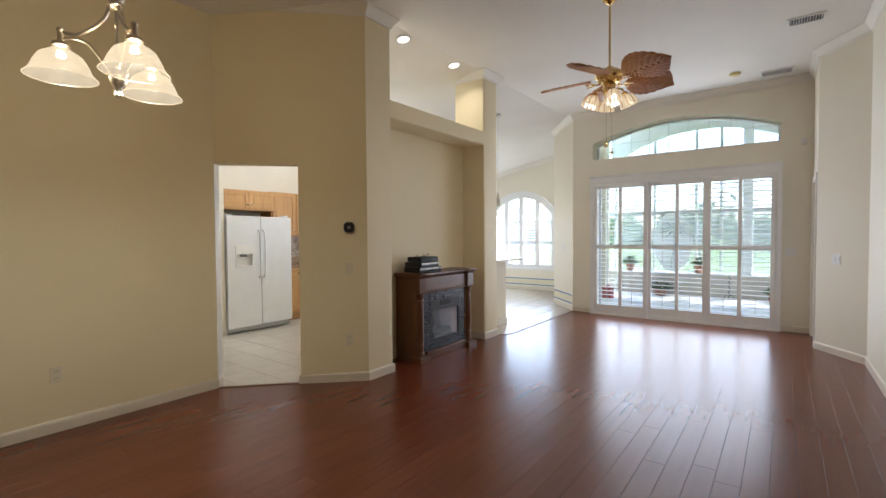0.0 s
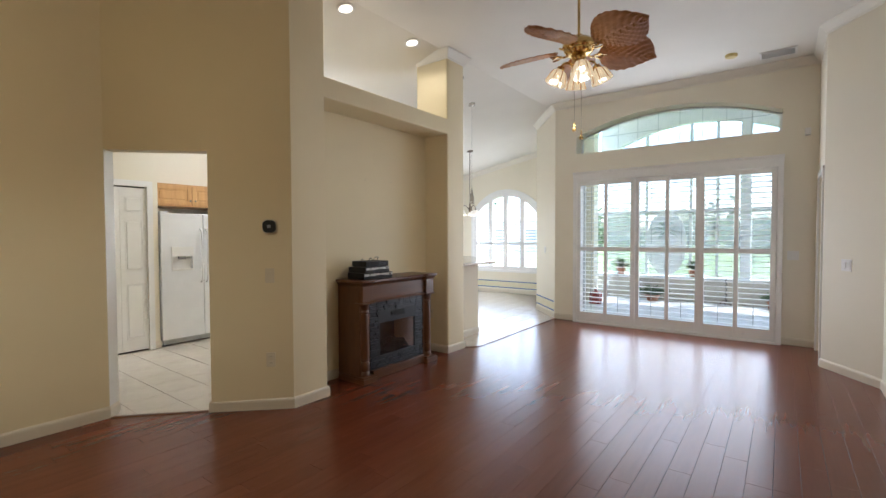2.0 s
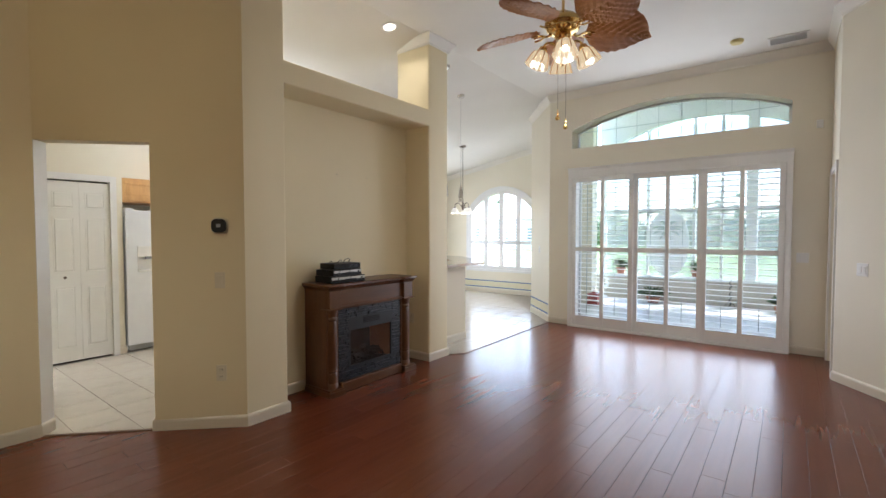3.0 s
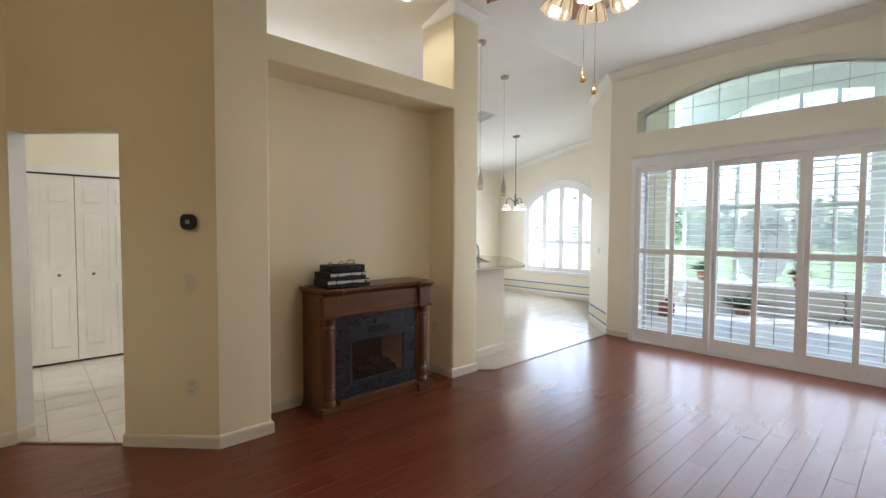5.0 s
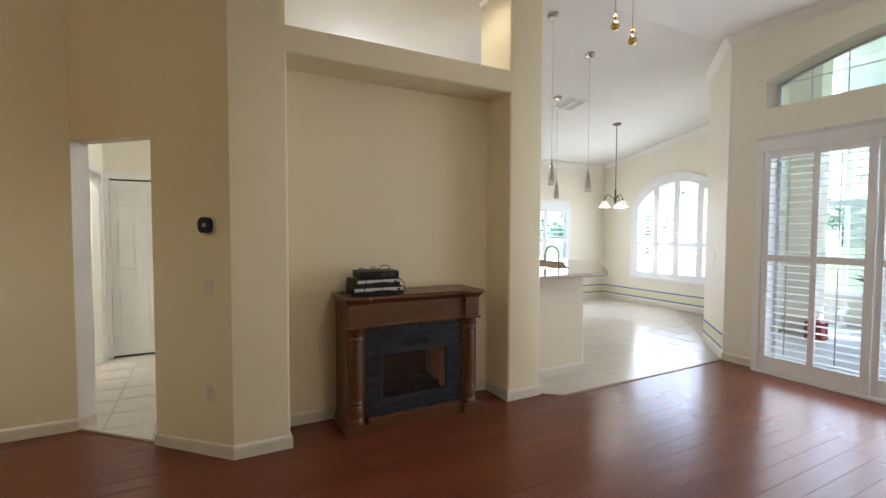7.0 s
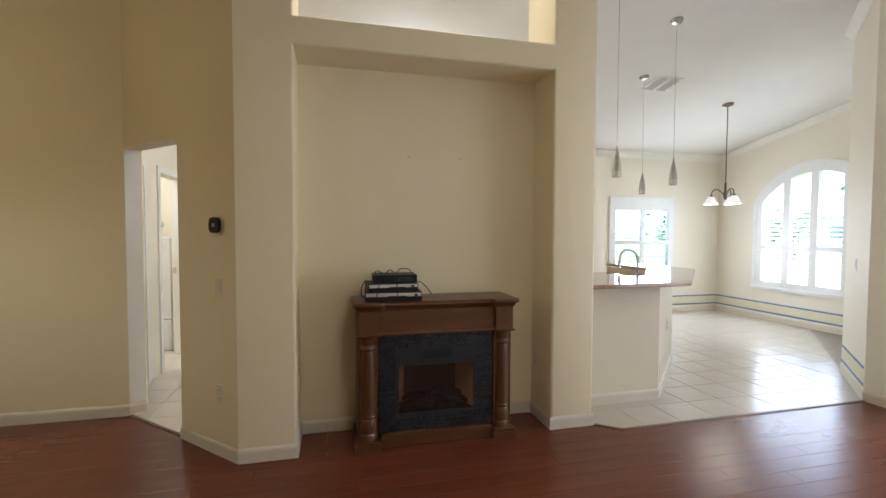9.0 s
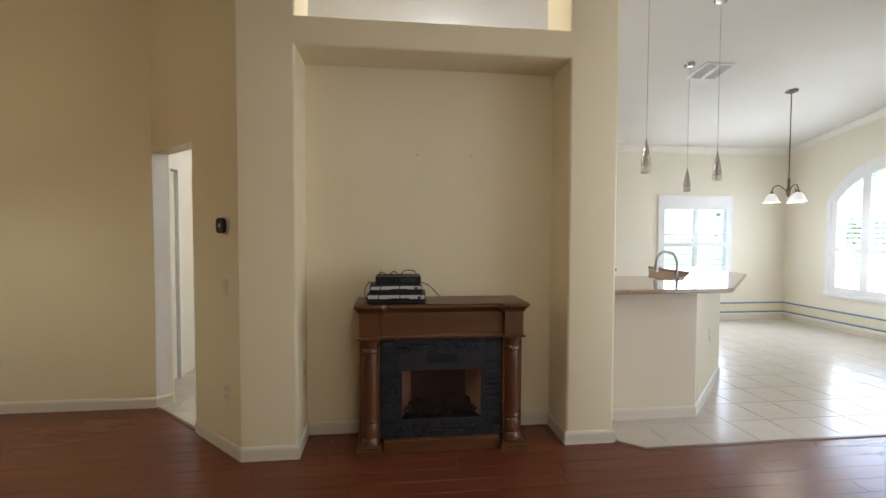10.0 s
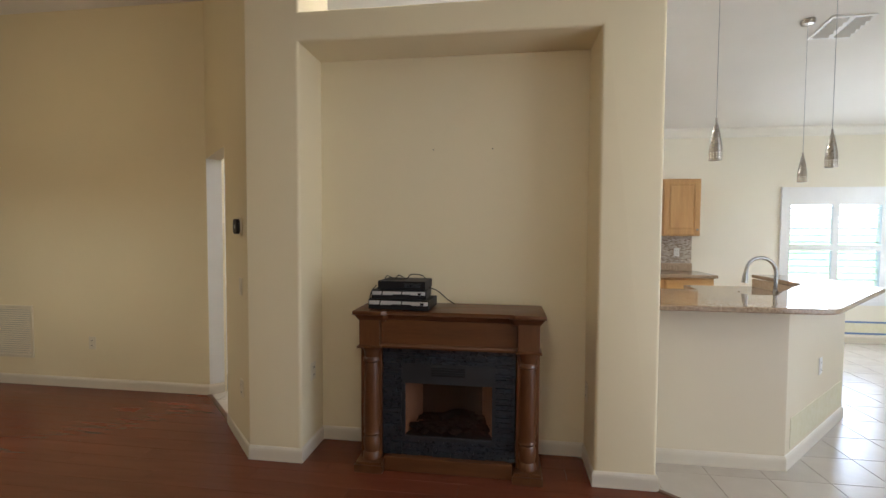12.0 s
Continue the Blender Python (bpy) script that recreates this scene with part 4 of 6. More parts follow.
def plate(name, x, y, z, facing, kind, label, w=0.07, h=0.115):
    face = M_WHITE if x > 6 else M_PLATE
    p = thing(name, wall_frame(x, y, z, facing), label, "outlet" if kind == "outlet" else "light switch")
    part("cover_plate", boxes((-w / 2, w / 2, 0.0005, 0.006, -h / 2, h / 2), bev=0.002), face, p)
    if kind == "outlet":
        for s in (-1, 1):
            f = part("socket", boxes((-0.017, 0.017, 0.0055, 0.0085, s * 0.025 - 0.014, s * 0.025 + 0.014), bev=0.002), face, p)
            part("slot", boxes((-0.009, -0.006, 0.008, 0.0091, -0.006 + s * 0.025, 0.006 + s * 0.025)), M_DARK, f)
            part("slot", boxes((0.006, 0.009, 0.008, 0.0091, -0.006 + s * 0.025, 0.006 + s * 0.025)), M_DARK, f)
    else:
        n = 2 if kind == "double" else 1
        for i in range(n):
            o = (i - (n - 1) / 2) * 0.046
            part("rocker", boxes((o - 0.017, o + 0.017, 0.0055, 0.010, -0.034, 0.034), bev=0.002), face, p)
    return p


th = thing("thermostat", wall_frame(3.088, 3.358, 1.459, -135), "black rounded square thermostat on a white wall plate", "thermostat")
bm = bmesh.new()
box(bm, -0.058, 0.058, 0.0005, 0.008, -0.058, 0.058)
bmesh.ops.bevel(bm, geom=[e for e in bm.edges if abs(e.verts[0].co.y - e.verts[1].co.y) > 0.005], offset=0.036, segments=6, profile=0.5, affect='EDGES')
part("back_plate", bm, M_PLATE, th, smooth=True)
bm = bmesh.new()
box(bm, -0.048, 0.048, 0.008, 0.03, -0.048, 0.048)
bmesh.ops.bevel(bm, geom=[e for e in bm.edges if abs(e.verts[0].co.y - e.verts[1].co.y) > 0.01], offset=0.034, segments=6, profile=0.5, affect='EDGES')
part("body", bm, M_BLACK, th, "glossy black face", smooth=True)
part("display", boxes((-0.014, 0.014, 0.0295, 0.0306, -0.012, 0.012)), M_GREYP, th)
plate("light_switch", 3.088, 3.367, 1.07, -135, "single", "white rocker switch on the tan angled wall")
plate("wall_outlet", 3.088, 3.367, 0.40, -135, "outlet", "white double outlet on the tan angled wall")
plate("wall_outlet", 1.11, 4.21, 0.41, -90, "outlet", "white double outlet low on the dining wall")
plate("wall_outlet", 3.55, 3.42, 0.52, 0, "outlet", "white double outlet inside the niche")
plate("wall_outlet", 5.297, 3.50, 0.45, 180, "outlet", "white double outlet inside the niche")
plate("light_switch", 6.93, -0.375, 1.08, 124.4, "double", "white double switch on the angled wall", 0.115)
plate("light_switch", 8.15, 0.02, 1.12, 180, "double", "white double switch beside the sliding door", 0.115)
plate("light_switch", 8.50, 3.47, 1.13, 136.7, "single", "white rocker switch on the nook wall")
for x in (4.315, 4.70):
    bm = bmesh.new()
    lathe(bm, [(0, 0), (0.0035, 0), (0.0035, 0.003), (0, 0.004)], 8, pose(x, 3.58, 1.965, 90, 0, 0))
    tagged(part("wall_screw", bm, M_BLACK), "small dark screw in the niche wall", "screw", "screws in the niche wall")


def grille(name, m, w, h, slats, label, deep=0.012, tilt=35, back=M_VENT, face=M_WHITE):
    """Vent with a flange and slats; local x across, local z up, local y out of the wall."""
    g = thing(name, m, label, "vent")
    f = 0.022
    part("frame", boxes((-w / 2, w / 2, 0, deep, -h / 2, -h / 2 + f), (-w / 2, w / 2, 0, deep, h / 2 - f, h / 2), (-w / 2, -w / 2 + f, 0, deep, -h / 2 + f, h / 2 - f), (w / 2 - f, w / 2, 0, deep, -h / 2 + f, h / 2 - f)), face, g)
    part("backing", boxes((-w / 2 + f, w / 2 - f, 0.0005, 0.002, -h / 2 + f, h / 2 - f)), back, g)
    step = (h - 2 * f) / slats
    bm = bmesh.new()
    box(bm, -w / 2 + f, w / 2 - f, -0.0008, 0.0008, -step * 0.42, step * 0.42)
    first = part("slat", bm, face, g)
    for i in range(slats):
        ob = first if i == 0 else new("slat", first.data)
        ob.parent = g
        ob.matrix_basis = pose(0, 0.007, -h / 2 + f + step * (i + 0.5), tilt, 0, 0)
    return g


grille("return_vent", wall_frame(0.29, 4.21, 0.49, -90), 0.42, 0.48, 22, "almond louvered return air vent low on the dining wall", face=M_PLATE)
DOWN = pose(0, 0, 0, -90, 0, 0)
grille("ceiling_vent", pose(6.12, -0.05, CEIL, 0, 0, 0) @ DOWN, 0.20, 0.31, 12, "white ceiling vent with dark slots", tilt=-62, back=M_SLOT)
grille("ceiling_vent", pose(7.76, 0.20, CEIL, 0, 0, 90) @ DOWN, 0.36, 0.24, 9, "white ceiling vent with dark slots", tilt=-62, back=M_SLOT)
kv = math.degrees(math.atan(0.189))
vc = (7.62, 5.02)
grille("ceiling_vent", pose(vc[0] - 0.085, vc[1], slope_z(vc[1]), -kv, 0, 0) @ DOWN, 0.17, 0.32, 5, "white double ceiling vent on the sloped ceiling", tilt=-55)
grille("ceiling_vent", pose(vc[0] + 0.085, vc[1], slope_z(vc[1]), -kv, 0, 0) @ DOWN, 0.17, 0.32, 5, "white double ceiling vent on the sloped ceiling", tilt=-55)
sm = thing("smoke_detector", pose(7.50, 0.65, CEIL, 180, 0, 0), "round yellowed smoke detector on the ceiling", "smoke detector")
part("body", lathe(bmesh.new(), [(0, 0), (0.065, 0), (0.065, 0.015), (0.055, 0.032), (0.02, 0.04), (0, 0.04)], 20), M_YELLOW, sm, smooth=True)
sn = thing("alarm_sensor", wall_frame(8.15, -0.10, 2.63, 180), "small white alarm sensor on the wall", "sensor")
part("body", boxes((-0.03, 0.03, 0, 0.035, -0.045, 0.045), bev=0.008), M_WHITE, sn)


# ---- lamps ----
WARM = (1.0, 0.85, 0.64)


def lamp(name, x, y, z, watts, colour=WARM, radius=0.03, spot=None, aim=None):
    d = bpy.data.lights.new(name, 'SPOT' if spot else 'POINT')
    d.energy = watts
    d.color = colour
    d.shadow_soft_size = radius
    ob = new(name, d)
    if spot:
        d.spot_size = radians(spot)
        d.spot_blend = 0.6
        ob.matrix_basis = look((x, y, z), aim)
    else:
        ob.location = (x, y, z)
    return ob


# ---- ceiling fan ----
FAN = (4.432, 1.374)


def fan_blade(parent, az):
    """Carved palm-leaf blade: rounded heart outline, ribs raised off a mid-vein, slight droop and pitch."""
    bm = bmesh.new()
    nu, nv = 64, 17
    length = 0.465
    grid = []
    for k in (0, 1):
        lay = []
        for i in range(nu):
            u = i / (nu - 1)
            half = 0.185 * (math.sin(math.pi * min(u * 0.955 + 0.03, 1.0)) ** 0.72) * (1.0 + 0.06 * u)
            row = []
            for j in range(nv):
                s = -1 + 2 * j / (nv - 1)
                x = 0.165 + u * length - 0.03 * abs(s) ** 1.5 * u
                y = s * half
                rib = 0.006 * math.cos(34 * (u * 1.5 - abs(s) * 0.55)) * (1 - 0.3 * abs(s))
                z = -0.02 * u + 0.014 * abs(s) + rib + (0.004 if abs(s) < 0.06 else 0) - k * 0.006
                row.append(bm.verts.new((x, y, z)))
            lay.append(row)
        grid.append(lay)
    for k, lay in enumerate(grid):
        for i in range(nu - 1):
            for j in range(nv - 1):
                f = (lay[i][j], lay[i + 1][j], lay[i + 1][j + 1], lay[i][j + 1])
                bm.faces.new(f if k == 0 else f[::-1])
    t, b = grid
    for i in range(nu - 1):
        bm.faces.new((t[i][0], b[i][0], b[i + 1][0], t[i + 1][0]))
        bm.faces.new((t[i][-1], t[i + 1][-1], b[i + 1][-1], b[i][-1]))
    for j in range(nv - 1):
        bm.faces.new((t[0][j], t[0][j + 1], b[0][j + 1], b[0][j]))
        bm.faces.new((t[-1][j], b[-1][j], b[-1][j + 1], t[-1][j + 1]))
    ob = part("blade", bm, M_LEAFBLADE, parent, "carved palm-leaf fan blade", smooth=True)
    ob.matrix_basis = pose(0, 0, 2.772, 0, 0, az) @ pose(0, 0, 0, -19, 0, 0)
    bm = bmesh.new()
    tube(bm, curve_pts([(0.07, 0, 2.745), (0.11, 0.012, 2.735), (0.15, 0, 2.75), (0.20, 0, 2.742)], 6), 0.008, 6)
    tube(bm, curve_pts([(0.13, 0, 2.742), (0.16, 0.035, 2.742), (0.205, 0.04, 2.738)], 6), 0.006, 6)
    tube(bm, curve_pts([(0.13, 0, 2.742), (0.16, -0.035, 2.742), (0.205, -0.04, 2.738)], 6), 0.006, 6)
    br = part("blade_bracket", bm, M_BRASS, parent, smooth=True)
    br.matrix_basis = pose(0, 0, 0, 0, 0, az)


fan = thing("ceiling_fan", pose(FAN[0], FAN[1], 0), "brass ceiling fan with brown palm-leaf blades and lit glass shades", "ceiling fan")
part("canopy", lathe(bmesh.new(), [(0, 3.535), (0.072, 3.535), (0.072, 3.505), (0.058, 3.475), (0.03, 3.45), (0.018, 3.44), (0, 3.44)], 24), M_BRASS, fan, smooth=True)
part("downrod", lathe(bmesh.new(), [(0, 3.46), (0.0095, 3.46), (0.0095, 2.87), (0, 2.87)], 14), M_BRASS, fan, smooth=True)
part("motor_housing", lathe(bmesh.new(), [(0, 2.89), (0.03, 2.885), (0.045, 2.865), (0.09, 2.85), (0.118, 2.825), (0.122, 2.795), (0.105, 2.775), (0.108, 2.765), (0.09, 2.745), (0.06, 2.735), (0, 2.735)], 32), M_BRASS, fan, smooth=True)
part("switch_housing", lathe(bmesh.new(), [(0, 2.737), (0.052, 2.735), (0.056, 2.715), (0.045, 2.70), (0.05, 2.68), (0.06, 2.66), (0.048, 2.64), (0.034, 2.615), (0.028, 2.58), (0.018, 2.555), (0.010, 2.54), (0.014, 2.53), (0, 2.52)], 24), M_BRASS, fan, smooth=True)
for k in range(5):
    fan_blade(fan, FAN_AZ + 72 * k)
for k in range(4):
    az = 28 + 90 * k
    bm = bmesh.new()
    tube(bm, curve_pts([(0.045, 0, 2.668), (0.085, 0, 2.685), (0.115, 0, 2.675), (0.128, 0, 2.645)], 6), 0.008, 8)
    arm = part("lamp_arm", bm, M_BRASS, fan, smooth=True)
    arm.matrix_basis = pose(0, 0, 0, 0, 0, az)
    tilt = pose(0, 0, 0, 0, 0, az) @ pose(0.128, 0, 2.645, 0, -22, 0) @ Matrix.Diagonal((1.3, 1.3, 1.3, 1))
    fit_ob = part("lamp_socket", lathe(bmesh.new(), [(0, 0.008), (0.02, 0.006), (0.024, -0.012), (0.02, -0.02), (0, -0.02)], 16), M_BRASS, fan, smooth=True)
    fit_ob.matrix_basis = tilt
    bm = bmesh.new()
    lathe(bm, [(0.022, -0.012), (0.042, -0.026), (0.052, -0.05), (0.058, -0.076), (0.063, -0.092), (0.060, -0.092), (0.055, -0.076), (0.049, -0.05), (0.039, -0.027), (0.019, -0.014)], 32, None, 0.05, 8)
    shd = part("shade", bm, M_FANSHADE, fan, "fluted amber-ribbed glass shade", smooth=True)
    shd.matrix_basis = tilt
    bm = bmesh.new()
    for q in range(8):
        a = 2 * math.pi * (q + 0.5) / 8
        tube(bm, [((r + 0.0005) * math.cos(a), (r + 0.0005) * math.sin(a), z) for r, z in ((0.023, -0.014), (0.041, -0.026), (0.0505, -0.05), (0.056, -0.076), (0.061, -0.092))], 0.0025, 5)
    part("shade_ribs", bm, M_FANRIB, shd)
    bl = part("bulb", lathe(bmesh.new(), [(0, -0.02), (0.010, -0.024), (0.014, -0.035), (0.010, -0.046), (0, -0.05)], 12), M_BULB, fan, smooth=True)
    bl.matrix_basis = tilt
    p = Matrix.Translation((FAN[0], FAN[1], 0)) @ tilt @ Vector((0, 0, -0.076))
    lamp("fan_lamp", p.x, p.y, p.z, W_FAN)
for (dx, dy, zb) in ((-0.03, 0.02, 2.16), (0.02, -0.015, 2.105)):
    bm = bmesh.new()
    tube(bm, [(dx, dy, 2.66), (dx, dy, zb + 0.05)], 0.0011, 5)
    ch = part("pull_chain", bm, M_BRONZE, fan)
    fob = part("pull_fob", lathe(bmesh.new(), [(0, 0.075), (0.004, 0.074), (0.004, 0.055), (0.009, 0.048), (0.004, 0.04), (0.006, 0.034), (0.0135, 0.024), (0.016, 0.014), (0.012, 0.003), (0, 0)], 14), M_BRASS, ch, "polished brass pull fob", smooth=True)
    fob.location = (dx, dy, zb)


# ---- dining chandelier ----
def bell(r_top, r_rim, h):
    """Bell glass shade hanging from z=0, flared at its rim, which is rolled."""
    bm = lathe(bmesh.new(), [(r_top, 0), (r_top * 1.6, -0.10 * h), (r_rim * 0.60, -0.28 * h), (r_rim * 0.75, -0.55 * h), (r_rim * 0.84, -0.78 * h), (r_rim * 0.93, -0.92 * h), (r_rim, -h)], 36)
    tube(bm, [(r_rim * math.cos(2 * math.pi * k / 36), r_rim * math.sin(2 * math.pi * k / 36), -h) for k in range(37)], 0.0022, 5)
    return bm


CH = (0.990, 2.466)
chan = thing("dining_chandelier", pose(CH[0], CH[1], 0.035), "antique brass three-arm chandelier with lit alabaster glass bell shades", "chandelier")
part("canopy", lathe(bmesh.new(), [(0, 3.5), (0.065, 3.5), (0.06, 3.475), (0.02, 3.455), (0, 3.455)], 20), M_NICKEL, chan, smooth=True)
for i in range(25):
    bm = bmesh.new()
    zc = 2.46 + i * 0.0405
    ring = [(0.011 * math.cos(a), 0, zc + 0.024 * math.sin(a)) for a in [2 * math.pi * k / 12 for k in range(13)]]
    tube(bm, ring, 0.0028, 5)
    ln = part("chain_link", bm, M_NICKEL, chan)
    ln.matrix_basis = pose(0, 0, 0, 0, 0, 90 * (i % 2))
part("top_hub", lathe(bmesh.new(), [(0, 2.445), (0.012, 2.44), (0.02, 2.425), (0.034, 2.41), (0.038, 2.395), (0.026, 2.375), (0.034, 2.36), (0.022, 2.345), (0, 2.34)], 20), M_NICKEL, chan, smooth=True)
part("bottom_hub", lathe(bmesh.new(), [(0, 2.085), (0.036, 2.08), (0.04, 2.068), (0.03, 2.055), (0.036, 2.045), (0.028, 2.02), (0.014, 2.0), (0.010, 1.99), (0.016, 1.98), (0.014, 1.968), (0, 1.96)], 20), M_NICKEL, chan, smooth=True)
part("stem", lathe(bmesh.new(), [(0, 2.35), (0.007, 2.35), (0.007, 2.08), (0, 2.08)], 10), M_NICKEL, chan)
for az in (150, 270, 30):
    turn = pose(0, 0, 0, 0, 0, az)
    bm = bmesh.new()
    tube(bm, curve_pts([(0.02, 0, 2.365), (0.045, 0, 2.30), (0.09, 0, 2.25), (0.145, 0, 2.215), (0.192, 0, 2.218)], 8), 0.0075, 8)
    part("upper_arm", bm, M_NICKEL, chan, smooth=True).matrix_basis = turn
    bm = bmesh.new()
    tube(bm, curve_pts([(0.025, 0, 2.07), (0.06, 0, 2.12), (0.11, 0, 2.185), (0.165, 0, 2.195), (0.192, 0, 2.188)], 8), 0.006, 8)
    part("lower_arm", bm, M_NICKEL, chan, smooth=True).matrix_basis = turn
    at = turn @ pose(0.20, 0, 0)
    part("lamp_socket", lathe(bmesh.new(), [(0, 2.238), (0.010, 2.235), (0.014, 2.225), (0.010, 2.215), (0.011, 2.18), (0.03, 2.17), (0.033, 2.155), (0.024, 2.15), (0, 2.145)], 18), M_NICKEL, chan, smooth=True).matrix_basis = at
    shd = part("shade", bell(0.026, 0.126, 0.125), M_SHADE, chan, "lit alabaster glass bell shade", smooth=True)
    shd.matrix_basis = at @ pose(0, 0, 2.150)
    part("bulb", lathe(bmesh.new(), [(0, 0), (0.012, -0.004), (0.018, -0.02), (0.016, -0.03), (0, -0.036)], 16), M_BULB, chan, smooth=True).matrix_basis = at @ pose(0, 0, 2.14)
    p = Matrix.Translation((CH[0], CH[1], 0.035)) @ at @ Vector((0, 0, 2.075))
    lamp("chandelier_lamp", p.x, p.y, p.z, W_CHAND, (1.0, 0.86, 0.60), 0.04)

# ---- downlights over the plant shelf ----
for x, y in ((3.94, 3.42), (4.88, 3.42)):
    dl = thing("recessed_downlight", pose(x, y, slope_z(y) - 0.0005, -kv, 0, 0), "lit recessed ceiling downlight with a white trim ring", "downlight", "downlights over the plant shelf")
    part("trim_ring", lathe(bmesh.new(), [(0.06, 0.0), (0.088, 0.0), (0.092, -0.006), (0.085, -0.010), (0.065, -0.007), (0.06, 0.0)], 28), M_WHITE, dl, smooth=True)
    part("lens", lathe(bmesh.new(), [(0, -0.003), (0.064, -0.003), (0.064, -0.001), (0, -0.001)], 24), M_DLIGHT, dl)
    lamp("downlight_lamp", x, y, slope_z(y) - 0.035, W_DOWN, spot=150, aim=(x, y, 0))


# ---- pendants over the bar ----
def pendant(x, y):
    top = slope_z(y)
    p = thing("pendant_light", pose(x, y, 0), "slim brushed nickel pendant light on a thin cable over the bar", "pendant light", "pendants over the bar")
    part("canopy", lathe(bmesh.new(), [(0, top + 0.012), (0.055, top + 0.012), (0.055, top - 0.012), (0.045, top - 0.03), (0.01, top - 0.036), (0, top - 0.036)], 22), M_PENDN, p, smooth=True)
    bm = bmesh.new()
    tube(bm, [(0, 0, top - 0.03), (0, 0, 2.11)], 0.0018, 5)
    part("cable", bm, M_GREYP, p)
    z = 1.87
    part("shade", lathe(bmesh.new(), [(0, 0.25 + z), (0.006, 0.25 + z), (0.008, 0.215 + z), (0.014, 0.205 + z), (0.022, 0.16 + z), (0.032, 0.10 + z), (0.037, 0.04 + z), (0.036, z), (0.033, z), (0.034, 0.04 + z), (0.028, 0.10 + z), (0, 0.15 + z)], 24), M_PENDN, p, smooth=True)
    for r in range(3):
        for q in range(14):
            a = 2 * math.pi * q / 14
            ob = new("light_slot", slot_mesh)
            ob.parent = p
            ob.matrix_basis = pose(0.0362 * math.cos(a), 0.0362 * math.sin(a), z + 0.014 + r * 0.014, 0, 0, math.degrees(a))
    lamp("pendant_lamp", x, y, z + 0.07, W_PEND, radius=0.008)


slot_mesh = bpy.data.meshes.new("light_slot")
bm = boxes((-0.0012, 0.0012, -0.0028, 0.0028, -0.003, 0.003))
bm.to_mesh(slot_mesh)
bm.free()
slot_mesh.materials.append(M_PENDBULB)
for x, y in ((6.03, 3.58), (6.91, 3.97), (7.30, 4.92)):
    pendant(x, y)

# ---- nook chandelier ----
NC = (8.94, 5.36)
nt_ = slope_z(NC[1])
nch = thing("nook_chandelier", pose(NC[0], NC[1], 0), "dark bronze three-light chandelier with white glass shades", "chandelier")
part("canopy", lathe(bmesh.new(), [(0, nt_ + 0.014), (0.07, nt_ + 0.014), (0.068, nt_ - 0.012), (0.02, nt_ - 0.03), (0, nt_ - 0.03)], 22), M_BRONZE, nch, smooth=True)
part("stem", lathe(bmesh.new(), [(0, nt_ - 0.02), (0.006, nt_ - 0.02), (0.006, 2.10), (0.014, 2.09), (0.016, 1.98), (0.028, 1.95), (0.024, 1.90), (0.012, 1.87), (0, 1.86)], 14), M_BRONZE, nch, smooth=True)
for az in (20, 140, 260):
    turn = pose(0, 0, 0, 0, 0, az)
    bm = bmesh.new()
    tube(bm, curve_pts([(0.015, 0, 1.93), (0.06, 0, 1.98), (0.10, 0, 2.01), (0.15, 0, 1.985), (0.165, 0, 1.925)], 8), 0.007, 8)
    part("arm", bm, M_BRONZE, nch, smooth=True).matrix_basis = turn
    part("lamp_socket", lathe(bmesh.new(), [(0, 0.03), (0.018, 0.028), (0.024, 0.0), (0, 0.0)], 14), M_BRONZE, nch, smooth=True).matrix_basis = turn @ pose(0.165, 0, 1.905)
    part("shade", bell(0.024, 0.088, 0.105), M_NSHADE, nch, "white frosted glass shade", smooth=True).matrix_basis = turn @ pose(0.165, 0, 1.912)
    p = Matrix.Translation((NC[0], NC[1], 0)) @ turn @ Vector((0.165, 0, 1.79))
    lamp("nook_lamp", p.x, p.y, p.z, W_NOOK)


# ---- bar and kitchen ----
pony = bmesh.new()
prism(pony, [(5.632, 3.58), (6.47, 3.58), (7.40, 4.51), (7.40, 5.35), (7.28, 5.35), (7.28, 4.56), (6.42, 3.70), (5.632, 3.70)], 0, 0.993)
structure("wall_bar", pony, M_WALL2, "cream painted half wall under the breakfast bar")
moulding("baseboard_bar", [(5.632, 3.58), (6.47, 3.58), (7.40, 4.51), (7.40, 5.35)], BASE, -1, label="white painted baseboard")
bm = bmesh.new()
sweep(bm, [(6.53, 3.64), (7.36, 4.47)], [(0.0005, 0.112), (0.003, 0.112), (0.003, 0.30), (0.0005, 0.30)], -1)
structure("unpainted_strip", bm, M_BORDER, "strip of old yellow paint above the baseboard")
top_plan = [(5.634, 3.33), (6.50, 3.33), (6.56, 3.345), (6.61, 3.385), (7.585, 4.40), (7.61, 4.45), (7.61, 5.42), (7.18, 5.42), (7.17, 4.62), (6.71, 4.08), (6.58, 3.88), (6.53, 3.86), (6.42, 3.865), (6.36, 3.91), (6.37, 4.0), (6.45, 4.12), (5.634, 4.12)]
ctop = thing("bar_countertop", pose(0, 0, 0), "polished brown speckled granite bar top with a rounded corner", "countertop")
bm = bmesh.new()
lo, hi = prism(bm, top_plan, 0.994, 1.026)
bmesh.ops.bevel(bm, geom=[e for e in bm.edges if abs(e.verts[0].co.z - e.verts[1].co.z) < 1e-5], offset=0.008, segments=3, profile=0.5, affect='EDGES')
part("slab", bm, M_GRANITE, ctop)
sinkc = thing("sink_counter", pose(0, 0, 0), "lower granite sink counter behind the bar", "countertop")
bm = bmesh.new()
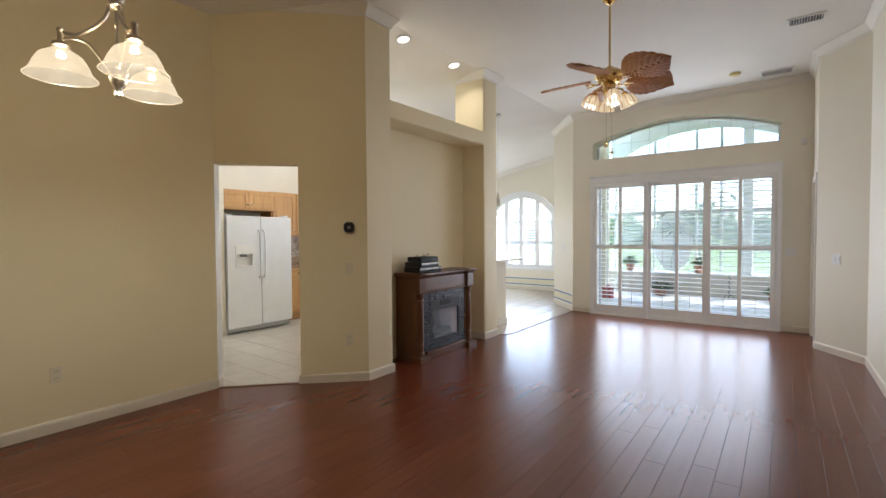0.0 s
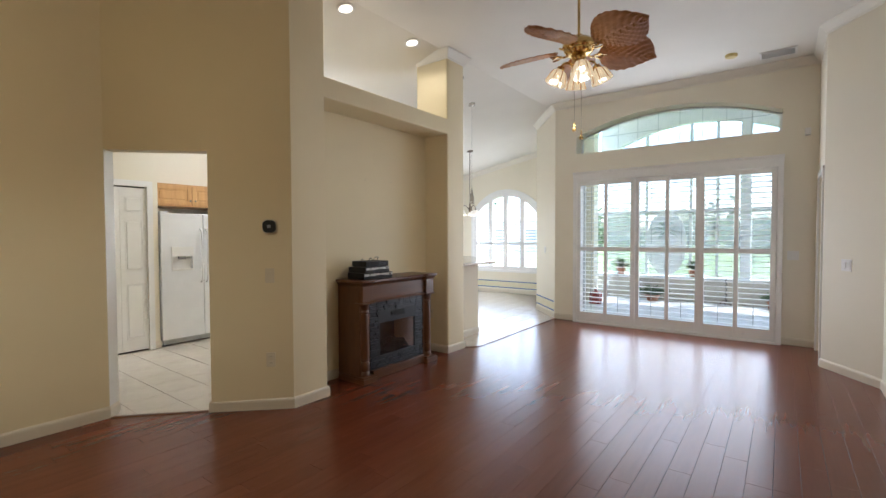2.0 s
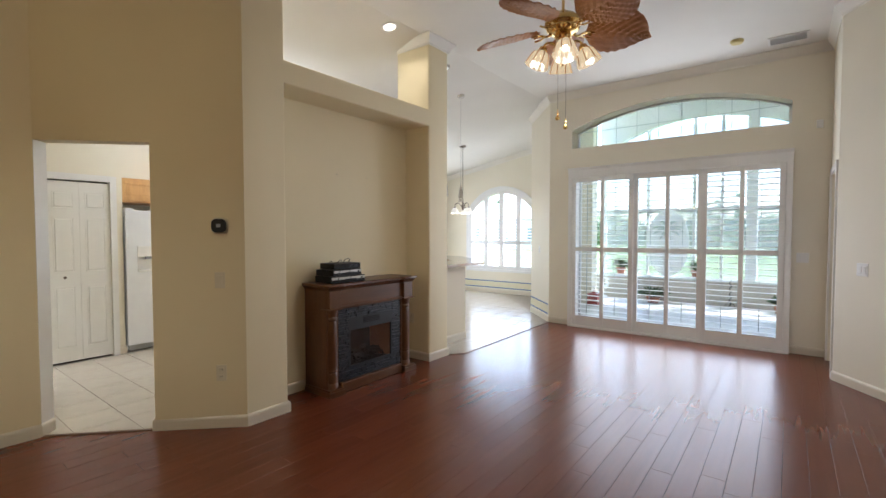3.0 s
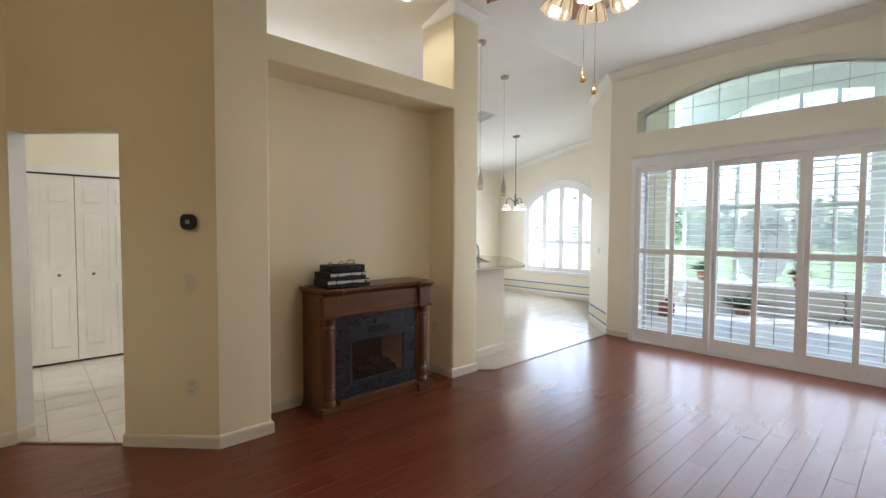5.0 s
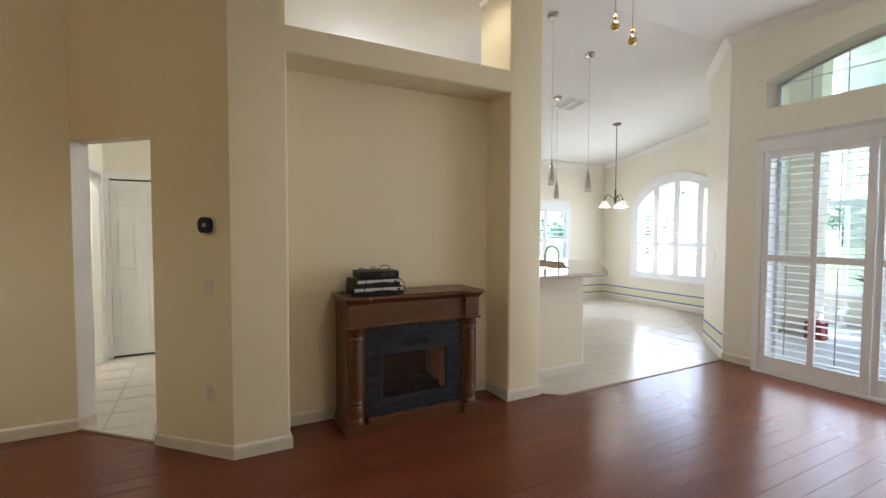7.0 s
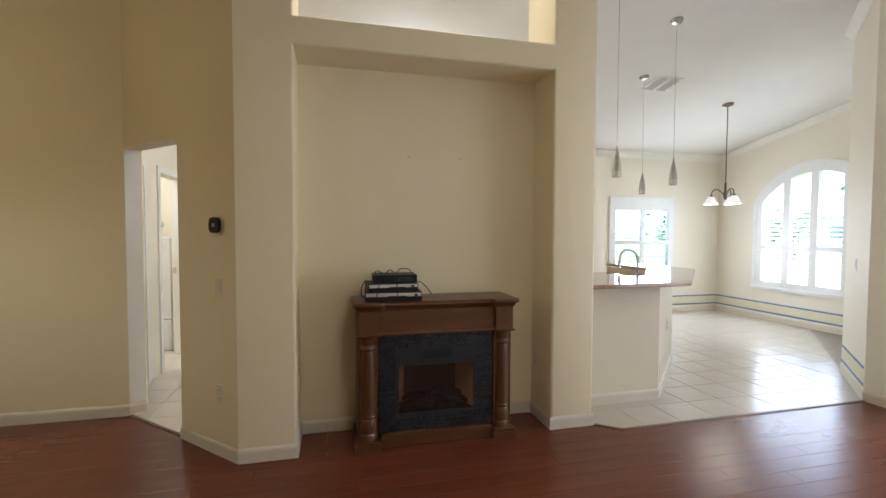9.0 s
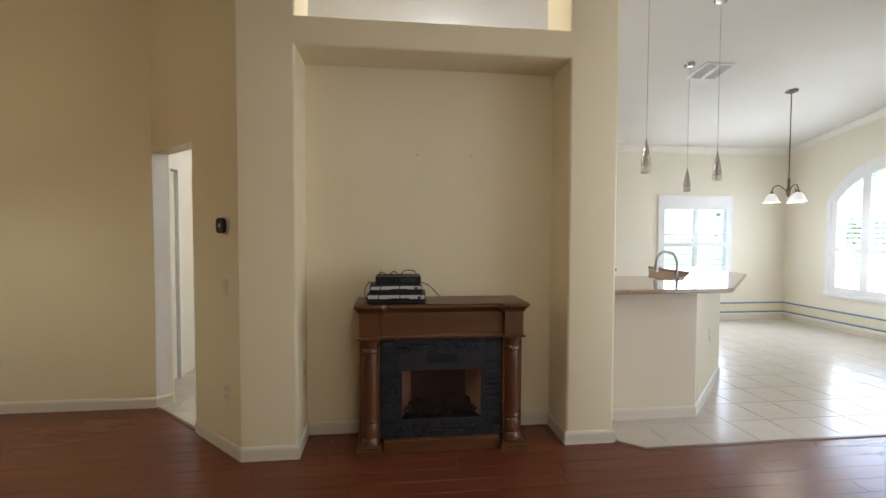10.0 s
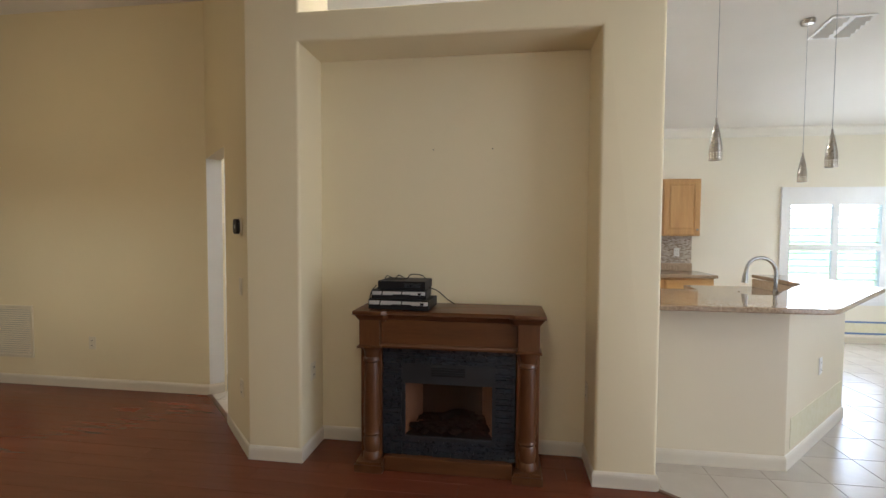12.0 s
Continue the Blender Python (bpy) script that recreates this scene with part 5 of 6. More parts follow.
prism(bm, [(5.70, 4.12), (6.46, 4.12), (6.72, 4.12), (7.175, 4.64), (7.175, 5.40), (6.55, 5.40), (6.55, 4.78), (5.70, 4.78)], 0.872, 0.91)
part("slab", bm, M_GRANITE, sinkc)
part("backsplash", boxes((7.176, 7.20, 4.66, 5.40, 0.91, 0.986)), M_SANDST, sinkc)
bm = bmesh.new()
prism(bm, [(5.72, 3.71), (6.40, 3.71), (7.26, 4.58), (7.26, 5.35), (6.60, 5.35), (6.60, 4.74), (5.72, 4.74)], 0.0, 0.871)
bc = thing("sink_cabinet", pose(0, 0, 0), "honey oak base cabinet behind the bar", "cabinet")
part("body", bm, M_OAK, bc)
fa = thing("kitchen_faucet", pose(6.76, 4.26, 0.91), "satin steel gooseneck pull-down kitchen faucet", "faucet")
part("base", lathe(bmesh.new(), [(0, 0), (0.028, 0), (0.028, 0.012), (0.02, 0.02), (0.018, 0.10), (0.015, 0.11), (0, 0.11)], 18), M_CHROME, fa, smooth=True)
bm = bmesh.new()
arcp = [(0, 0, 0.10), (0, 0, 0.24)] + [(-0.10 + 0.10 * math.cos(a), 0.012 * math.sin(a), 0.24 + 0.10 * math.sin(a)) for a in [math.pi * k / 14 for k in range(1, 14)]] + [(-0.205, 0, 0.225)]
tube(bm, arcp, 0.0125, 12)
part("spout", bm, M_CHROME, fa, smooth=True)
sh_ = part("spray_head", lathe(bmesh.new(), [(0, 0.075), (0.014, 0.073), (0.018, 0.05), (0.021, 0.0), (0, 0.0)], 16), M_CHROME, fa, smooth=True)
sh_.matrix_basis = pose(-0.21, 0, 0.155, 0, 4, 0)
bm = bmesh.new()
tube(bm, [(0.018, 0, 0.075), (0.06, 0, 0.10)], [0.007, 0.005], 8)
part("lever", bm, M_CHROME, fa, smooth=True)
plate("wall_outlet", 6.95, 3.99 + 0.07, 0.52, -45, "outlet", "white outlet on the side of the bar")


def cabinet(name, x0, x1, yf, yb, z0, z1, doors, drawer=False, group="", knob_low=False):
    """Oak cabinet facing the living side: carcase, raised-panel doors with nickel knobs, optional drawer."""
    c = thing(name, pose((x0 + x1) / 2, yf, z0), "honey oak kitchen cabinet with raised-panel doors and nickel knobs", "cabinet", group)
    w, h, d = x1 - x0 - 0.002, z1 - z0, yb - yf - 0.003
    base = 0.0
    if drawer:
        part("toe_kick", boxes((-w / 2, w / 2, 0.06, d, 0, 0.10)), M_OAKX, c)
        base = 0.10
    part("body", boxes((-w / 2, w / 2, 0.0, d, base, h), bev=0.002), M_OAK, c)
    top = h - 0.02
    if drawer:
        dr_ = part("drawer_front", boxes((-w / 2 + 0.015, w / 2 - 0.015, -0.02, -0.001, h - 0.17, h - 0.025), bev=0.004), M_OAKX, c)
        part("knob", lathe(bmesh.new(), [(0, 0), (0.006, 0), (0.005, 0.012), (0.014, 0.02), (0.012, 0.028), (0, 0.03)], 12, pose(0, -0.02, h - 0.095, 90, 0, 0)), M_CHROME, dr_, smooth=True)
        top = h - 0.19
    dw = (w - 0.03) / doors
    for i in range(doors):
        a = -w / 2 + 0.015 + i * dw + 0.003
        b = a + dw - 0.006
        z_a, z_b = base + 0.02, top
        f = 0.055
        bm = bmesh.new()
        for s in ((a, a + f, -0.02, -0.001, z_a, z_b), (b - f, b, -0.02, -0.001, z_a, z_b), (a + f, b - f, -0.0195, -0.001, z_a, z_a + f), (a + f, b - f, -0.0195, -0.001, z_b - f, z_b)):
            box(bm, *s, bev=0.0025, seg=1)
        dd = part("door", bm, M_OAK, c)
        bm = bmesh.new()
        box(bm, a + f, b - f, -0.010, -0.002, z_a + f, z_b - f)
        box(bm, a + f + 0.02, b - f - 0.02, -0.017, -0.009, z_a + f + 0.02, z_b - f - 0.02, bev=0.006, seg=1)
        part("panel", bm, M_OAK, dd)
        kx = b - 0.03 if (i % 2 == 0 and doors > 1) or (doors == 1) else a + 0.03
        kz = z_a + 0.06 if knob_low else z_b - 0.06
        part("knob", lathe(bmesh.new(), [(0, 0), (0.006, 0), (0.005, 0.012), (0.014, 0.02), (0.012, 0.028), (0, 0.03)], 12, pose(kx, -0.02, kz, 90, 0, 0)), M_CHROME, dd, smooth=True)
    return c


cabinet("wall_cabinet", 3.44, 4.44, 6.62, BACK_Y, 1.785, 2.085, 2, group="upper kitchen cabinets", knob_low=True)
n_up, x_up = 6, 4.46
wu = (7.27 - x_up) / n_up
for i in range(n_up):
    cabinet("wall_cabinet", x_up + i * wu, x_up + (i + 1) * wu, 6.85, BACK_Y, 1.385, 2.12, 1, group="upper kitchen cabinets", knob_low=True)
x_lo = 4.46
wl = (7.33 - x_lo) / 5
for i in range(5):
    cabinet("base_cabinet", x_lo + i * wl, x_lo + (i + 1) * wl, 6.56, BACK_Y, 0, 0.868, 1, True, group="lower kitchen cabinets")
kc = thing("kitchen_countertop", pose(0, 0, 0), "speckled granite kitchen counter along the back wall", "countertop")
part("slab", boxes((4.45, 7.37, 6.53, BACK_Y - 0.003, 0.869, 0.908), bev=0.006), M_GRANITE, kc)
part("upstand", boxes((4.45, 7.30, BACK_Y - 0.022, BACK_Y - 0.003, 0.908, 1.01), bev=0.003), M_GRANITE, kc)
structure("mosaic_backsplash", boxes((4.45, 7.29, BACK_Y - 0.012, BACK_Y - 0.001, 1.01, 1.385)), M_MOSAIC, "brown and cream mosaic tile backsplash")
plate("wall_outlet", 7.10, BACK_Y - 0.0125, 1.16, -90, "outlet", "white outlet on the mosaic backsplash")


# refrigerator
def fridge(x0, x1, yf, yb, h):
    r = thing("refrigerator", pose((x0 + x1) / 2, yf, 0), "white side-by-side refrigerator with an ice dispenser in the freezer door", "refrigerator")
    w, d = (x1 - x0) / 2, yb - yf
    part("cabinet_body", boxes((-w + 0.004, w - 0.004, 0.075, d, 0.02, h - 0.012), bev=0.006), M_FRIDGE, r)
    part("kick_grille", boxes((-w + 0.02, w - 0.02, 0.05, 0.074, 0.02, 0.085), bev=0.003), M_GREYA, r)
    for s in (-1, 1):
        for yy in (0.12, d - 0.08):
            ft = part("foot", lathe(bmesh.new(), [(0, 0), (0.022, 0), (0.022, 0.022), (0, 0.022)], 10), M_GREYP, r)
            ft.location = (s * (w - 0.06), yy, 0)
    part("hinge_cover", boxes((-w + 0.02, -w + 0.10, 0.05, 0.14, h - 0.014, h + 0.012), bev=0.004), M_FRIDGE, r)
    part("hinge_cover", boxes((w - 0.10, w - 0.02, 0.05, 0.14, h - 0.014, h + 0.012), bev=0.004), M_FRIDGE, r)
    split = -0.003
    bm = bmesh.new()
    dx0, dx1, dz0, dz1 = -w + 0.12, -w + 0.37, 0.96, 1.24
    for s in ((-w, dx0, 0, 0.07, 0.09, h - 0.02), (dx1, split - 0.004, 0, 0.07, 0.09, h - 0.02), (dx0, dx1, 0, 0.07, 0.09, dz0), (dx0, dx1, 0, 0.07, dz1, h - 0.02)):
        box(bm, *s)
    bmesh.ops.remove_doubles(bm, verts=bm.verts[:], dist=0.0005)
    fd = part("freezer_door", bm, M_FRIDGE, r)
    disp = part("ice_dispenser", boxes((dx0 - 0.008, dx1 + 0.008, -0.008, 0.0, dz1 - 0.11, dz1 + 0.01), (dx0 - 0.008, dx0, -0.008, 0.0, dz0 - 0.01, dz1 - 0.11), (dx1, dx1 + 0.008, -0.008, 0.0, dz0 - 0.01, dz1 - 0.11), (dx0, dx1, -0.012, 0.03, dz0 - 0.01, dz0 + 0.012), bev=0.002), M_WHITE, fd, "white dispenser surround")
    part("dispenser_recess", boxes((dx0, dx1, 0.055, 0.069, dz0, dz1)), M_WHITE, fd)
    part("dispenser_paddle", boxes((dx0 + 0.08, dx0 + 0.17, 0.01, 0.03, dz1 - 0.145, dz1 - 0.11), bev=0.003), M_GREYP, fd)
    dd = part("fridge_door", boxes((split + 0.004, w, 0, 0.07, 0.09, h - 0.02), bev=0.008), M_FRIDGE, r)
    for s, par in ((-1, fd), (1, dd)):
        bm = bmesh.new()
        xx = split + s * 0.035
        tube(bm, curve_pts([(xx, 0.0, 1.48), (xx, -0.045, 1.42), (xx + s * 0.004, -0.055, 1.15), (xx, -0.045, 0.84), (xx, 0.0, 0.78)], 8), 0.013, 10)
        part("handle", bm, M_FRIDGE, par, "long white curved handle", smooth=True)
    return r


fridge(3.405, 4.42, 6.24, 7.08, 1.69)

# pantry bifold doors
bi = structure("door_pantry", boxes((2.09, 2.15, 6.262, 6.279, 0, 2.05), (3.27, 3.33, 6.262, 6.279, 0, 2.05), (2.15, 3.27, 6.263, 6.279, 1.982, 2.05)), M_DOORW, "white bifold pantry doors, closed")
# Near-black sheet stands in for the shade behind the leaves.
part("track_shadow", boxes((2.152, 3.268, 6.33, 6.34, 0, 1.98)), M_DARK, bi)
for i in range(4):
    a = 2.153 + i * 0.279
    b = a + (0.2784 if i != 1 else 0.2735)
    lf = part("leaf", boxes((a, b, 6.290, 6.318, 0.018, 1.965), bev=0.002), M_DOORW, bi)
    for z0, z1 in ((0.16, 0.83), (0.98, 1.58), (1.67, 1.86)):
        bm = bmesh.new()
        sweep(bm, [(a + 0.055, 6.290), (b - 0.055, 6.290)], [(0, z0), (0.004, z0), (0.004, z0 + 0.008), (0, z0 + 0.012)], -1)
        box(bm, a + 0.065, b - 0.065, 6.283, 6.291, z0 + 0.02, z1 - 0.02, bev=0.005, seg=1)
        box(bm, a + 0.05, a + 0.056, 6.286, 6.291, z0, z1)
        box(bm, b - 0.056, b - 0.05, 6.286, 6.291, z0, z1)
        box(bm, a + 0.056, b - 0.056, 6.286, 6.291, z1 - 0.006, z1)
        part("panel", bm, M_DOORW, lf)
    if i in (1, 2):
        part("knob", lathe(bmesh.new(), [(0, 0), (0.008, 0), (0.006, 0.014), (0.015, 0.022), (0.013, 0.032), (0, 0.035)], 14, pose((a + b) / 2, 6.29, 0.93, 90, 0, 0)), M_BRONZE, lf, "small bronze knob", smooth=True)
moulding("baseboard_pantry", [(3.33, 6.28), (3.39, 6.28), (3.39, 7.0)], BASE, -1, label="white painted baseboard")

# laundry: linen door, casing, washer and shelf
ld = structure("door_linen", boxes((2.05, 2.085, 4.455, 4.942, 0.01, 1.985)), M_DOORW, "white closet door, closed")
part("casing", boxes((2.101, 2.117, 4.39, 4.448, 0, 2.06), (2.101, 2.117, 4.952, 5.01, 0, 2.06), (2.1005, 2.116, 4.448, 4.952, 2.002, 2.06)), M_DOORW, ld)
lc = structure("door_casing_laundry", boxes((2.101, 2.117, 5.29, 5.348, 0, 2.06), (2.101, 2.117, 6.082, 6.14, 0, 2.06), (2.1005, 2.116, 5.348, 6.082, 2.002, 2.06)), M_DOORW, "white casing of the laundry doorway")
part("jamb", boxes((1.978, 2.1, 6.066, 6.079, 0, 1.999)), M_DOORW, lc)
part("strike_plate", boxes((1.985, 2.02, 6.0645, 6.067, 0.93, 1.0)), M_NICKEL, lc, "small steel strike plate")
wa = thing("washing_machine", pose(1.58, 6.20, 0), "white front-loading washing machine on a drawer pedestal", "washing machine")
part("pedestal", boxes((-0.34, 0.34, 0, 0.72, 0.01, 0.37), bev=0.006), M_FRIDGE, wa)
part("pedestal_drawer", boxes((-0.32, 0.32, -0.012, 0.0, 0.05, 0.35), bev=0.005), M_FRIDGE, wa)
part("body", boxes((-0.34, 0.34, 0, 0.72, 0.376, 1.34), bev=0.012), M_FRIDGE, wa)
ring = part("door_ring", lathe(bmesh.new(), [(0.17, 0), (0.235, 0), (0.24, 0.02), (0.225, 0.045), (0.18, 0.05), (0.17, 0.03)], 36, pose(0, 0, 0.86, 90, 0, 0)), M_CHROME, wa, "grey chrome door ring", smooth=True)
part("door_glass", lathe(bmesh.new(), [(0, 0.035), (0.10, 0.03), (0.17, 0.012), (0.17, 0.002), (0, 0.002)], 32, pose(0, 0, 0.86, 90, 0, 0)), M_GREYP, ring, "dark round door glass", smooth=True)
part("control_panel", boxes((-0.32, 0.32, -0.008, 0.0, 1.17, 1.31), bev=0.003), M_WHITE, wa)
part("dial", lathe(bmesh.new(), [(0, 0), (0.04, 0), (0.036, 0.022), (0, 0.024)], 20, pose(0.02, -0.008, 1.24, 90, 0, 0)), M_CHROME, wa, smooth=True)
fl_ = thing("flower_arrangement", pose(1.72, 6.36, 1.34), "pink and red flowers with blue-green leaves in a small glass vase", "flowers")
part("vase", lathe(bmesh.new(), [(0, 0), (0.03, 0), (0.035, 0.02), (0.022, 0.06), (0.03, 0.09), (0.026, 0.09), (0.018, 0.06), (0.03, 0.02), (0, 0.006)], 18), M_GLASS, fl_, smooth=True)
r = random.Random(21)
bm = bmesh.new()
for i in range(70):
    a, e = r.uniform(0, 6.283), r.uniform(-0.1, 1.1)
    b0 = Vector((0, 0, 0.08))
    tip = b0 + Vector((math.cos(a) * math.cos(e), math.sin(a) * math.cos(e), math.sin(e) + 0.25)) * r.uniform(0.07, 0.13)
    v = [bm.verts.new(p) for p in (b0, b0.lerp(tip, 0.6) + Vector((-math.sin(a), math.cos(a), 0)) * 0.014, tip, b0.lerp(tip, 0.6) - Vector((-math.sin(a), math.cos(a), 0)) * 0.014)]
    bm.faces.new(v)
part("leaves", bm, M_TEAL, fl_)
for i in range(9):
    a, e, d = r.uniform(0, 6.283), r.uniform(0.1, 1.2), r.uniform(0.07, 0.12)
    c = Vector((math.cos(a) * math.cos(e) * d, math.sin(a) * math.cos(e) * d, 0.12 + math.sin(e) * d))
    bm = bmesh.new()
    for k in range(6):
        q = 2 * math.pi * k / 6
        o = Vector((math.cos(q), math.sin(q), 0.5)) * 0.024
        w = Vector((-math.sin(q), math.cos(q), 0)) * 0.012
        bm.faces.new([bm.verts.new(p) for p in (c, c + o * 0.6 + w, c + o, c + o * 0.6 - w)])
    part("blossom", bm, M_PINK if i % 3 else M_RED, fl_)

# flush ceiling lights, out of view, added to brighten kitchen and laundry
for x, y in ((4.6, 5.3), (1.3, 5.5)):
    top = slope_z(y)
    fl = thing("flush_fill_light", pose(x, y, top, -kv, 0, 0), "round white flush ceiling light, unseen, added to brighten the room", "ceiling light")
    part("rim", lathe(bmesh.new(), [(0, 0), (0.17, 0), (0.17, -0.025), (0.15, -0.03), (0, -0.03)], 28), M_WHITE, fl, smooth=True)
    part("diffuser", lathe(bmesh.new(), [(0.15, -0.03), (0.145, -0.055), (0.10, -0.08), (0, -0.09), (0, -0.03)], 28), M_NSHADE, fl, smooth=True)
    lamp("flush_fill_lamp", x, y, top - 0.17, W_FLUSH_FILL, (1.0, 0.94, 0.86), 0.08)

# border stripe with masking tape round the nook
path = [(8.18, 3.168), (8.85, 3.80), (NOOK_X, 3.80), (NOOK_X, BACK_Y), (7.42, BACK_Y)]
for nm, mat, z0, z1, d, lab in (("wall_border", M_BORDER, 0.135, 0.265, 0.0022, "pale yellow unpainted band between tape lines"), ("tape_strip_upper", M_TAPE, 0.262, 0.285, 0.0034, "blue masking tape line"), ("tape_strip_lower", M_TAPE, 0.112, 0.136, 0.0034, "blue masking tape line")):
    bm = bmesh.new()
    sweep(bm, path, [(0.0005, z0), (d, z0), (d, z1), (0.0005, z1)], 1)
    structure(nm, bm, mat, lab)


# ---- lanai and garden ----
LX = 11.85          # outer line of the lanai
structure("patio", boxes((8.35, 12.05, -6.0, 3.68, -0.15, -0.03), (NOOK_X + 0.2, 12.05, 3.68, 4.1, -0.15, -0.03)), M_CONC, "pale concrete lanai floor")
bm = bmesh.new()
box(bm, -60, 400, -300, 300, -0.40, -0.16)
structure("ground", bm, M_GRASS, "sunlit lawn")
structure("lanai_ceiling", boxes((8.35, 12.3, -6.0, 3.9, 4.05, 4.2)), M_ALU, "white lanai ceiling")
structure("wall_house_upper", boxes((8.35, NOOK_X + 0.2, 3.68, 3.80, 3.72, 4.2), (8.15, 8.35, -6.0, -0.33, 0, 4.2)), M_STUCCO, "tan stucco outside wall")
lw = structure("lanai_wall", boxes((LX - 0.08, LX + 0.08, -6.0, 3.9, -0.03, 0.45)), M_STUCCO, "low tan stucco wall round the lanai")
part("wall_cap", boxes((LX - 0.11, LX + 0.11, -6.0, 3.9, 0.45, 0.49), bev=0.006), M_ALU, lw)
# screen frame: posts, middle rail and arched heads
fr = thing("screen_enclosure", pose(0, 0, 0), "white aluminium screen enclosure with arched heads", "screen enclosure")
for y in (-4.2, -3.0, -1.6, -0.4, 1.2, 1.68, 2.55, 3.45):
    w = 0.028
    part("post", boxes((LX - 0.03, LX + 0.03, y - w, y + w, 0.49, 3.85), bev=0.004), M_ALU, fr)
for y in (0.71, -2.3):
    part("post", boxes((LX - 0.09, LX + 0.09, y - 0.09, y + 0.09, 0.49, 4.05), bev=0.01), M_ALU, fr, "wide white column")
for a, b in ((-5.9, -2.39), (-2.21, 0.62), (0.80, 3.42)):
    part("screen_mesh", boxes((LX - 0.004, LX + 0.004, a, b, 0.49, 3.60)), M_SCREEN, fr, "grey insect screen with glare haze put into its colour")
part("middle_rail", boxes((LX - 0.035, LX + 0.035, -6.0, 3.9, 1.83, 1.92), bev=0.004), M_GREYA, fr)


def arch_head(y0, y1, zs, zt):
    bm = bmesh.new()
    arch_band(bm, LX - 0.06, LX + 0.06, arc_pts(y0, y1, zs, zt), 4.05)
    structure("arch_head", bm, M_ALU, "white arched head of the lanai")


arch_head(-0.35, 3.55, 3.12, 3.72)
arch_head(-4.4, -0.35, 3.12, 3.72)
tagged(part("lanai_column", boxes((10.55, 10.85, 3.30, 3.679, -0.03, 4.05), bev=0.01), M_CREAM), "square pale stucco column at the lanai corner", "column")

# palm cut-out panel on the screen door
pp = thing("palm_screen_panel", pose(LX - 0.05, 2.15, 0), "pale oval screen panel with a palm tree motif", "screen panel")
bm = bmesh.new()
n = 40
oval = [(0.40 * math.cos(2 * math.pi * k / n), 1.2 + 0.70 * math.sin(2 * math.pi * k / n)) for k in range(n)]
va = [bm.verts.new((0.0, y, z)) for y, z in oval]
vb = [bm.verts.new((0.012, y, z)) for y, z in oval]
bm.faces.new(va)
bm.faces.new(vb[::-1])
for k in range(n):
    bm.faces.new((va[k], va[(k + 1) % n], vb[(k + 1) % n], vb[k]))
part("oval_sheet", bm, M_SHEET, pp, "pale translucent oval")
bm = bmesh.new()
tube(bm, curve_pts([(-0.006, 0.03, 0.60), (-0.006, -0.02, 1.0), (-0.006, 0.0, 1.45)], 6), [0.03 - 0.012 * k / 12 for k in range(13)], 6)
part("palm_trunk", bm, M_LEAFG, pp)
for a in (-170, -140, -100, -60, -20, 15, 60, 120, 165):
    bm = bmesh.new()
    c, s = math.cos(radians(a)), math.sin(radians(a))
    pts = curve_pts([(-0.006, 0, 1.46), (-0.006, 0.15 * c, 1.46 + 0.13 * s + 0.06), (-0.006, 0.30 * c, 1.46 + 0.2 * s)], 6)
    tube(bm, pts, [0.006 + 0.028 * math.sin(math.pi * k / (len(pts) - 1)) for k in range(len(pts))], 6)
    part("palm_frond", bm, M_LEAFG, pp)


def leaf_blade(bm, base, tip, width, droop, nrm_jit, r):
    b, t = Vector(base), Vector(tip)
    d = t - b
    side = d.cross(Vector((0, 0, 1)))
    side = side.normalized() * width if side.length > 1e-4 else Vector((width, 0, 0))
    mid = b + d * 0.5 + Vector((0, 0, droop))
    v = [bm.verts.new(p) for p in (b, mid - side, t, mid + side)]
    bm.faces.new((v[0], v[1], v[2]))
    bm.faces.new((v[0], v[2], v[3]))


def potted_plant(x, y, z, h, spread, pot, label, seed, pot_r=0.10, pot_h=0.16):
    r = random.Random(seed)
    p = thing("potted_plant", pose(x, y, z), label, "plant")
    part("pot", lathe(bmesh.new(), [(0, 0), (pot_r * 0.7, 0), (pot_r * 0.95, pot_h * 0.85), (pot_r * 1.05, pot_h * 0.86), (pot_r * 1.05, pot_h), (pot_r * 0.9, pot_h), (pot_r * 0.85, pot_h * 0.9), (0, pot_h * 0.88)], 20), pot, p, smooth=True)
    bm = bmesh.new()
    for i in range(60):
        a, e = r.uniform(0, 6.283), r.uniform(0.35, 1.3)
        ln = h * r.uniform(0.5, 1.0)
        base = Vector((r.uniform(-0.03, 0.03), r.uniform(-0.03, 0.03), pot_h * 0.9))
        tip = base + Vector((math.cos(a) * math.cos(e) * spread, math.sin(a) * math.cos(e) * spread, math.sin(e) * ln))
        leaf_blade(bm, base, tip, 0.016 + 0.012 * r.random(), 0.04, 0, r)
    part("foliage", bm, M_LEAF, p)
    return p


potted_plant(LX, 3.10, 0.49, 0.30, 0.26, M_TERRA, "green potted plant on the low lanai wall", 1)
potted_plant(LX, 1.62, 0.49, 0.26, 0.22, M_TERRA, "green potted plant on the low lanai wall", 2)
potted_plant(11.5, 2.35, -0.03, 0.30, 0.42, M_TERRA, "spreading plant in a low pot on the patio", 3, 0.14, 0.12)
potted_plant(11.45, 0.25, -0.03, 0.22, 0.25, M_TERRA, "small dark plant in a pot on the patio", 5)
